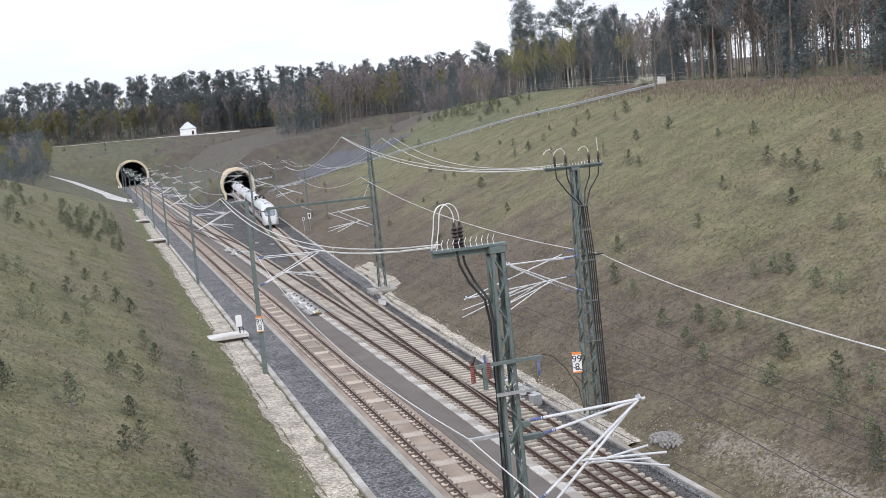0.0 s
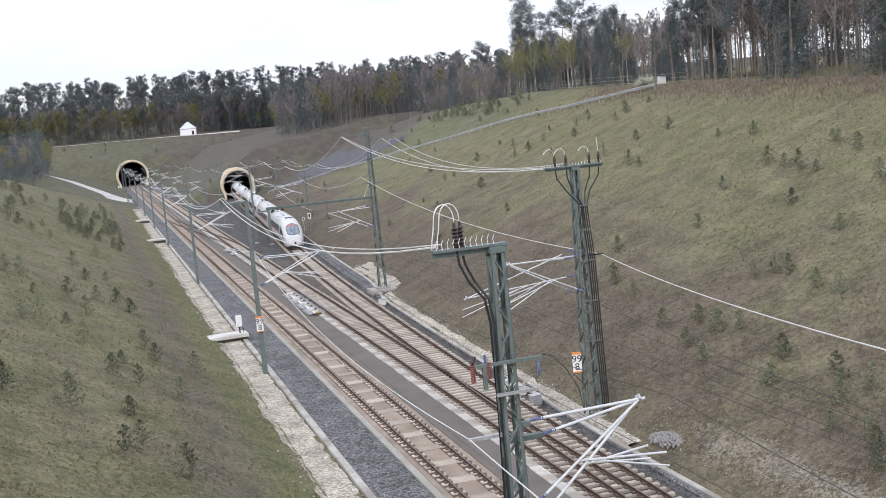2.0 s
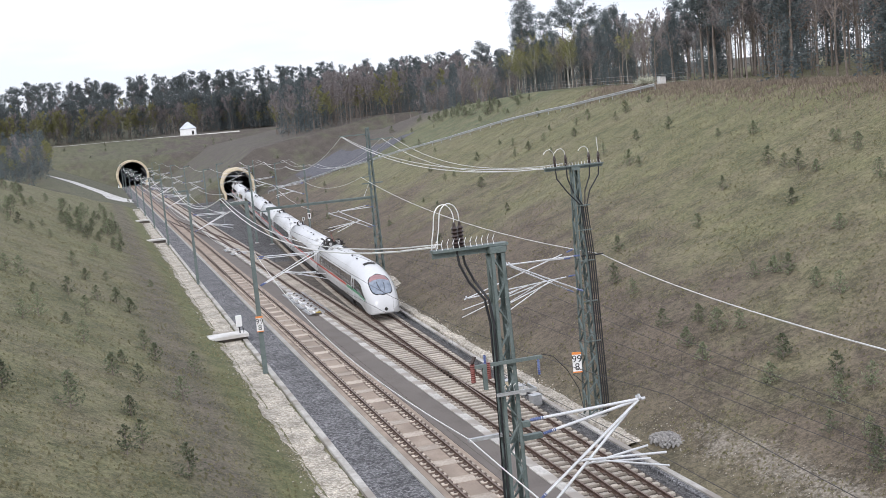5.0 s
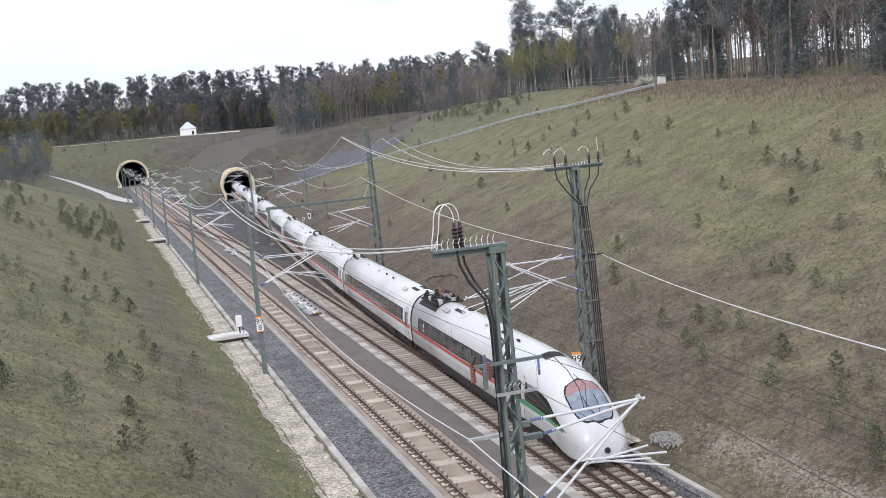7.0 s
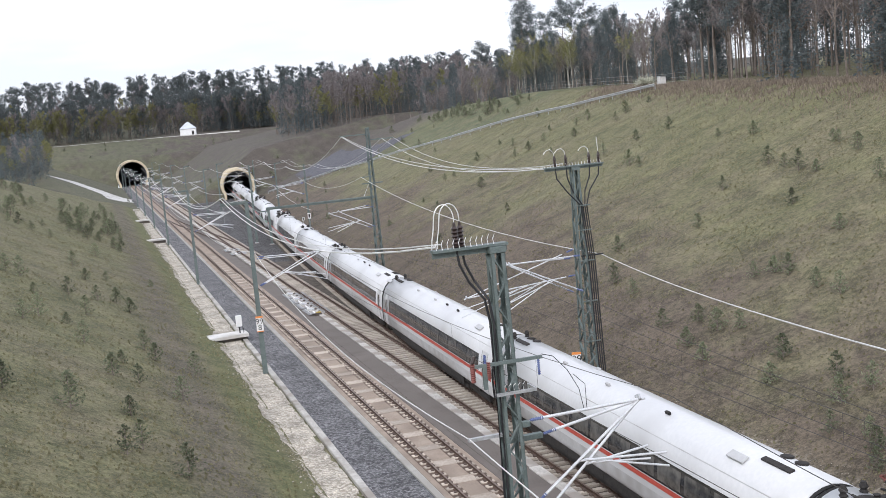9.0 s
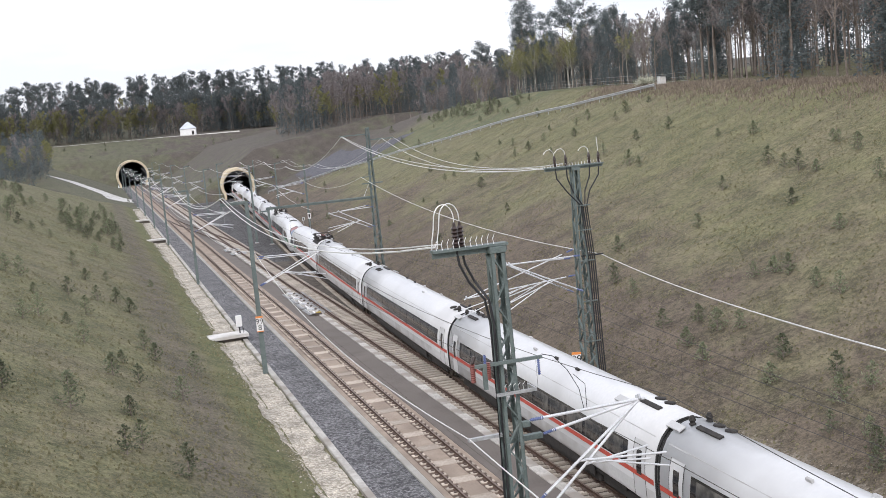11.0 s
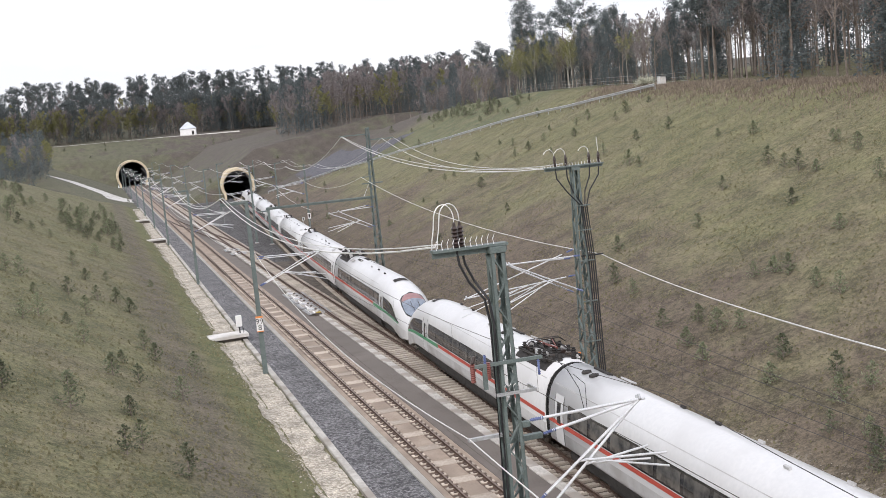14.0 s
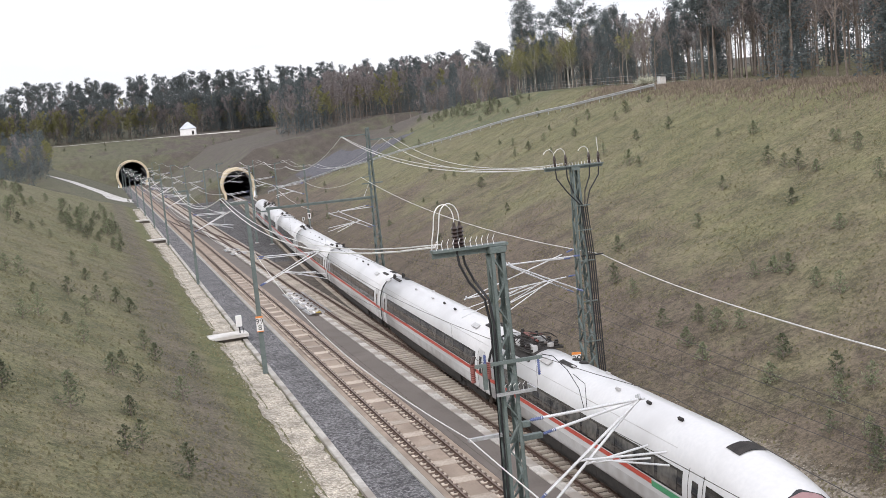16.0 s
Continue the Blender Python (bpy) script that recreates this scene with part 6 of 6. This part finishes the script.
def tufts(name, spots, h0, h1, material, label, slim=1.0):
    """Grass blades in little bunches on the slope."""
    sp = np.asarray(spots)
    n = len(sp)
    a = rng.uniform(0, 6.28, n)
    h = rng.uniform(h0, h1, n)
    w = h * rng.uniform(0.5, 1.1, n) * slim
    dx, dy = np.cos(a) * w, np.sin(a) * w
    lx, ly = rng.normal(0, 0.35, n) * h, rng.normal(0, 0.35, n) * h
    p = np.stack([np.stack([sp[:, 0] - dx, sp[:, 1] - dy, sp[:, 2] - 0.03], 1), np.stack([sp[:, 0] + dx, sp[:, 1] + dy, sp[:, 2] - 0.03], 1), np.stack([sp[:, 0] + lx + dx * 0.4, sp[:, 1] + ly + dy * 0.4, sp[:, 2] + h], 1), np.stack([sp[:, 0] + lx - dx * 0.5, sp[:, 1] + ly - dy * 0.5, sp[:, 2] + h * 0.8], 1)], 1).reshape(-1, 3)
    k = np.arange(n)[:, None] * 4
    f = np.concatenate([k + [0, 1, 2], k + [0, 2, 3]], 0)
    tagged(new(name, from_arrays(name, p.tolist(), f.tolist(), material)), label, "grass", kind="stuff")


sp = []
for i in range(36000):
    y = 34 + 150 * rng.uniform() ** 1.6
    x = 7.3 - 19 * rng.uniform()
    if noise.noise((x * 0.25, y * 0.25, 0)) + rng.uniform(-0.5, 0.5) > -0.1:
        sp.append((x, y, ground_z(x, y)))
for i in range(75000):
    y = 30 + 150 * rng.uniform() ** 1.5
    x = x_wall(y) + 1.6 + rng.uniform() * (x_crest(y) - x_wall(y))
    if noise.noise((x * 0.25, y * 0.25, 5)) + rng.uniform(-0.5, 0.5) > -0.1:
        sp.append((x, y, ground_z(x, y)))
tufts("slope_grass", sp, 0.03, 0.10, M_TUFT, "short olive and straw-coloured grass on the slopes")
sp = []
for i in range(40000):
    y = rng.uniform(46, 150)
    x = x_crest(y) + rng.normal(1.0, 2.2)
    if noise.noise((x * 0.5, y * 0.5, 2)) + rng.uniform(-0.4, 0.4) > 0.0:
        sp.append((x, y, ground_z(x, y)))
tufts("dry_brush", sp, 0.1, 0.42, M_DRY, "pale dry grass and brush along the wood's edge", 0.2)


# loose limestone pieces at the slope foot
def rubble(name, spots, label):
    base = np.array([(1, 0, 0), (-1, 0, 0), (0, 1, 0), (0, -1, 0), (0, 0, 1), (0, 0, -1)], float)
    fc = np.array([(0, 2, 4), (2, 1, 4), (1, 3, 4), (3, 0, 4), (2, 0, 5), (1, 2, 5), (3, 1, 5), (0, 3, 5)])
    sets = []
    for x, y, s in spots:
        v = base * rng.uniform(0.6, 1.2, (6, 3)) * s
        a = rng.uniform(0, 6.28)
        r = np.array([[math.cos(a), -math.sin(a), 0], [math.sin(a), math.cos(a), 0], [0, 0, 0.7]])
        sets.append((v @ r.T + [x, y, ground_z(x, y) + 0.05], fc))
    v, f = joined(sets)
    tagged(new(name, from_arrays(name, v.tolist(), f.tolist(), M_LIME)), label, "rubble", kind="stuff")


sp = [(7.7 + rng.normal(0, 0.55), 30 + 190 * rng.uniform() ** 1.7, rng.uniform(0.02, 0.02 + 0.09 * rng.uniform() ** 2)) for i in range(9000)]
sp += [(22.2 + abs(rng.normal(0, 1.2)), rng.uniform(22, 46), rng.uniform(0.01, 0.035)) for i in range(1500)]
sp += [(x_wall(y) + 1.2 + rng.normal(0, 0.5), y, rng.uniform(0.03, 0.11)) for y in rng.uniform(99, 122, 420)]
sp += [(x_wall(y) + 0.85 + abs(rng.normal(0, 0.35)), y, rng.uniform(0.02, 0.07)) for y in rng.uniform(44, 99, 900)]
rubble("limestone_rubble", sp, "loose pale limestone pieces at the slope foot")


# ---------------------------------------------------------------- pieces of the tracks: sleepers, rail seats, slab panels
def shared_piece(bm, name, material):
    return mesh_of(name, bm, material)


def piece(me, parent, x, y, z=0.0, turn=0.0, name=None):
    ob = new(name or me.name, me)
    ob.parent = parent
    ob.matrix_basis = pose(x, y, z, 0, 0, turn)
    return ob


def heading(f, y):
    return -math.degrees(math.atan2(f(y + 1) - f(y - 1), 2.0))


SEAT = shared_piece(box(BM(), -0.30, 0.30, -0.15, 0.15, -0.205, -0.135, 0.02), "rail_seat", M_PAD)
PANEL = shared_piece(box(BM(), -0.52, 0.52, -0.42, 0.42, -0.205, -0.178, 0.01), "slab_panel", M_PAD)
SLEEPER = shared_piece(box(BM(), -1.27, 1.27, -0.125, 0.125, -0.31, -0.17, 0.02), "sleeper", M_SLEEPER)
SEATB = shared_piece(box(BM(), -0.5, 0.5, -0.12, 0.12, -0.31, -0.172, 0.02), "long_sleeper_end", M_SLEEPER)
PITCHS = 0.65
y = 30.0
while y < 127:
    for s in (-0.7555, 0.7555):
        piece(SEAT, TRACKS["a"], x_t1(y) + s, y)
    y += PITCHS
y = 30.3
while y < 150:
    piece(PANEL, TRACKS["a"], x_t1(y), y)
    y += PITCHS * 4
y = 30.0
while y < 186:
    piece(SLEEPER, TRACKS["b"], x_t2(y), y, 0, heading(x_t2, y))
    gap = x_t3(y) - x_t2(y)
    if gap > 2.62:
        piece(SLEEPER, TRACKS["c"], x_t3(y), y, 0.002, heading(x_t3, y))
    else:
        piece(SEATB, TRACKS["c"], x_t2(y) + 1.27 + max(0.2, gap) / 2, y, 0.004, 0).scale = (max(0.2, gap) * 0.985, 1, 1)
    y += PITCHS
KERB = [shared_piece(box(BM(), -0.22 - d, 0.22 + d, -1.22, 1.22, -0.24, -0.125 + d * 0.3, 0.015), "kerb_block", M_KERB) for d in (0.0, 0.02, 0.035)]
for i in range(196):
    y = Y0 + 1.25 + 2.5 * i
    piece(KERB[(i * 7 + i // 3) % 3], kerb_bed, x_t2(y) - 1.42 + 0.02 * math.sin(i * 2.3), y)
for f, ya, yb, w, dz in ((x_t1, 8, 30, 0, 0), (x_t1, 127, 420, 0, 0), (x_t2, 8, 30, 1, 0), (x_t2, 186, 420, 1, 0), (x_t3, 8, 30, 1, 0.002), (x_t3, 186, 298, 1, 0.002)):
    y = ya
    sets = []
    while y < yb:
        for c, hw, hd, z0, z1 in (((0, 1.27, 0.125, -0.31, -0.17 + dz),) if w else ((-0.7555, 0.3, 0.15, -0.205, -0.135), (0.7555, 0.3, 0.15, -0.205, -0.135))):
            x = f(y) + c
            v = np.array([(x + sx * hw, y + sy * hd, z) for z in (z0, z1) for sx, sy in ((-1, -1), (1, -1), (1, 1), (-1, 1))])
            q = np.array([(4, 5, 6), (4, 6, 7), (0, 1, 5), (0, 5, 4), (1, 2, 6), (1, 6, 5), (2, 3, 7), (2, 7, 6), (3, 0, 4), (3, 4, 7)])
            sets.append((v, q))
        y += PITCHS
    v, q = joined(sets)
    key = "a" if f is x_t1 else "b" if f is x_t2 else "c"
    ob = new("far_sleepers", from_arrays("far_sleepers", v.tolist(), q.tolist(), M_SLEEPER if w else M_PAD))
    ob.parent = TRACKS[key]
    tagged(ob, kind="stuff")
# dark fastenings on both sides of every rail
for f, key in ((x_t1, "a"), (x_t2, "b"), (x_t3, "c")):
    sets = []
    y = 30.0
    while y < 150:
        for s in (-0.7555, 0.7555):
            for d in (-0.11, 0.11):
                x = f(y) + s + d
                v = np.array([(x + sx * 0.065, y + sy * 0.075, z) for z in (-0.18, -0.095) for sx, sy in ((-1, -1), (1, -1), (1, 1), (-1, 1))])
                q = np.array([(4, 5, 6), (4, 6, 7), (0, 1, 5), (0, 5, 4), (1, 2, 6), (1, 6, 5), (2, 3, 7), (2, 7, 6), (3, 0, 4), (3, 4, 7)])
                sets.append((v, q))
        y += PITCHS
    v, q = joined(sets)
    ob = new("fastenings", from_arrays("fastenings", v.tolist(), q.tolist(), M_CLIP))
    ob.parent = TRACKS[key]
    tagged(ob, kind="stuff")
# crossover rails between the two straight tracks, far up the line
xo = thing("crossover", "brown crossover rails linking the two straight tracks", "railway track", "tracks in the cutting", "structure")
def x_cross(y):
    return x_t2(y) + (x_t1(y) - x_t2(y)) * smooth01((y - 150) / 95)
for side in (-0.7555, 0.7555):
    part("rail", rail_mesh(lambda y: x_cross(y) + side, 152, 243), [M_RUST, M_RAILTOP], xo)


# ---------------------------------------------------------------- motion of the train
def tip_at(t):
    """Distance line of the leading tip along the plan's y."""
    return 184.2 - 19.85 * t - 0.10 * t * t - 0.09 * max(0.0, t - 12) ** 2


def car_pose(y_mid, flip):
    a, b = y_mid - 9.0, y_mid + 9.0
    pa, pb = Vector((x_t3(a), a, 0)), Vector((x_t3(b), b, 0))
    mid, d = (pa + pb) / 2, (pa - pb).normalized()
    ang = math.atan2(d.y, d.x) + (math.pi if flip else 0)
    return Matrix.Translation((mid.x, mid.y, 0.002)) @ Matrix.Rotation(ang, 4, "Z")


def make_train():
    cars, used, back = [], set(), 0.0
    for unit in range(2):
        for k in range(7):
            proto, length = (SECOND if unit else END) if k == 0 else TAIL if k == 6 else MID
            flip = k in (4, 5, 6)
            if proto.name in used:
                ob = copy_thing(proto, car_pose(200, flip))
            else:
                ob = proto
                used.add(proto.name)
            cars.append((ob, back + length / 2, flip))
            back += length
    return cars


CARS = make_train()


def motions():
    times = [0.5 * i for i in range(33)]
    for ob, back, flip in CARS:
        walk(ob, [(t, car_pose(tip_at(t) + back, flip)) for t in times])


motions()
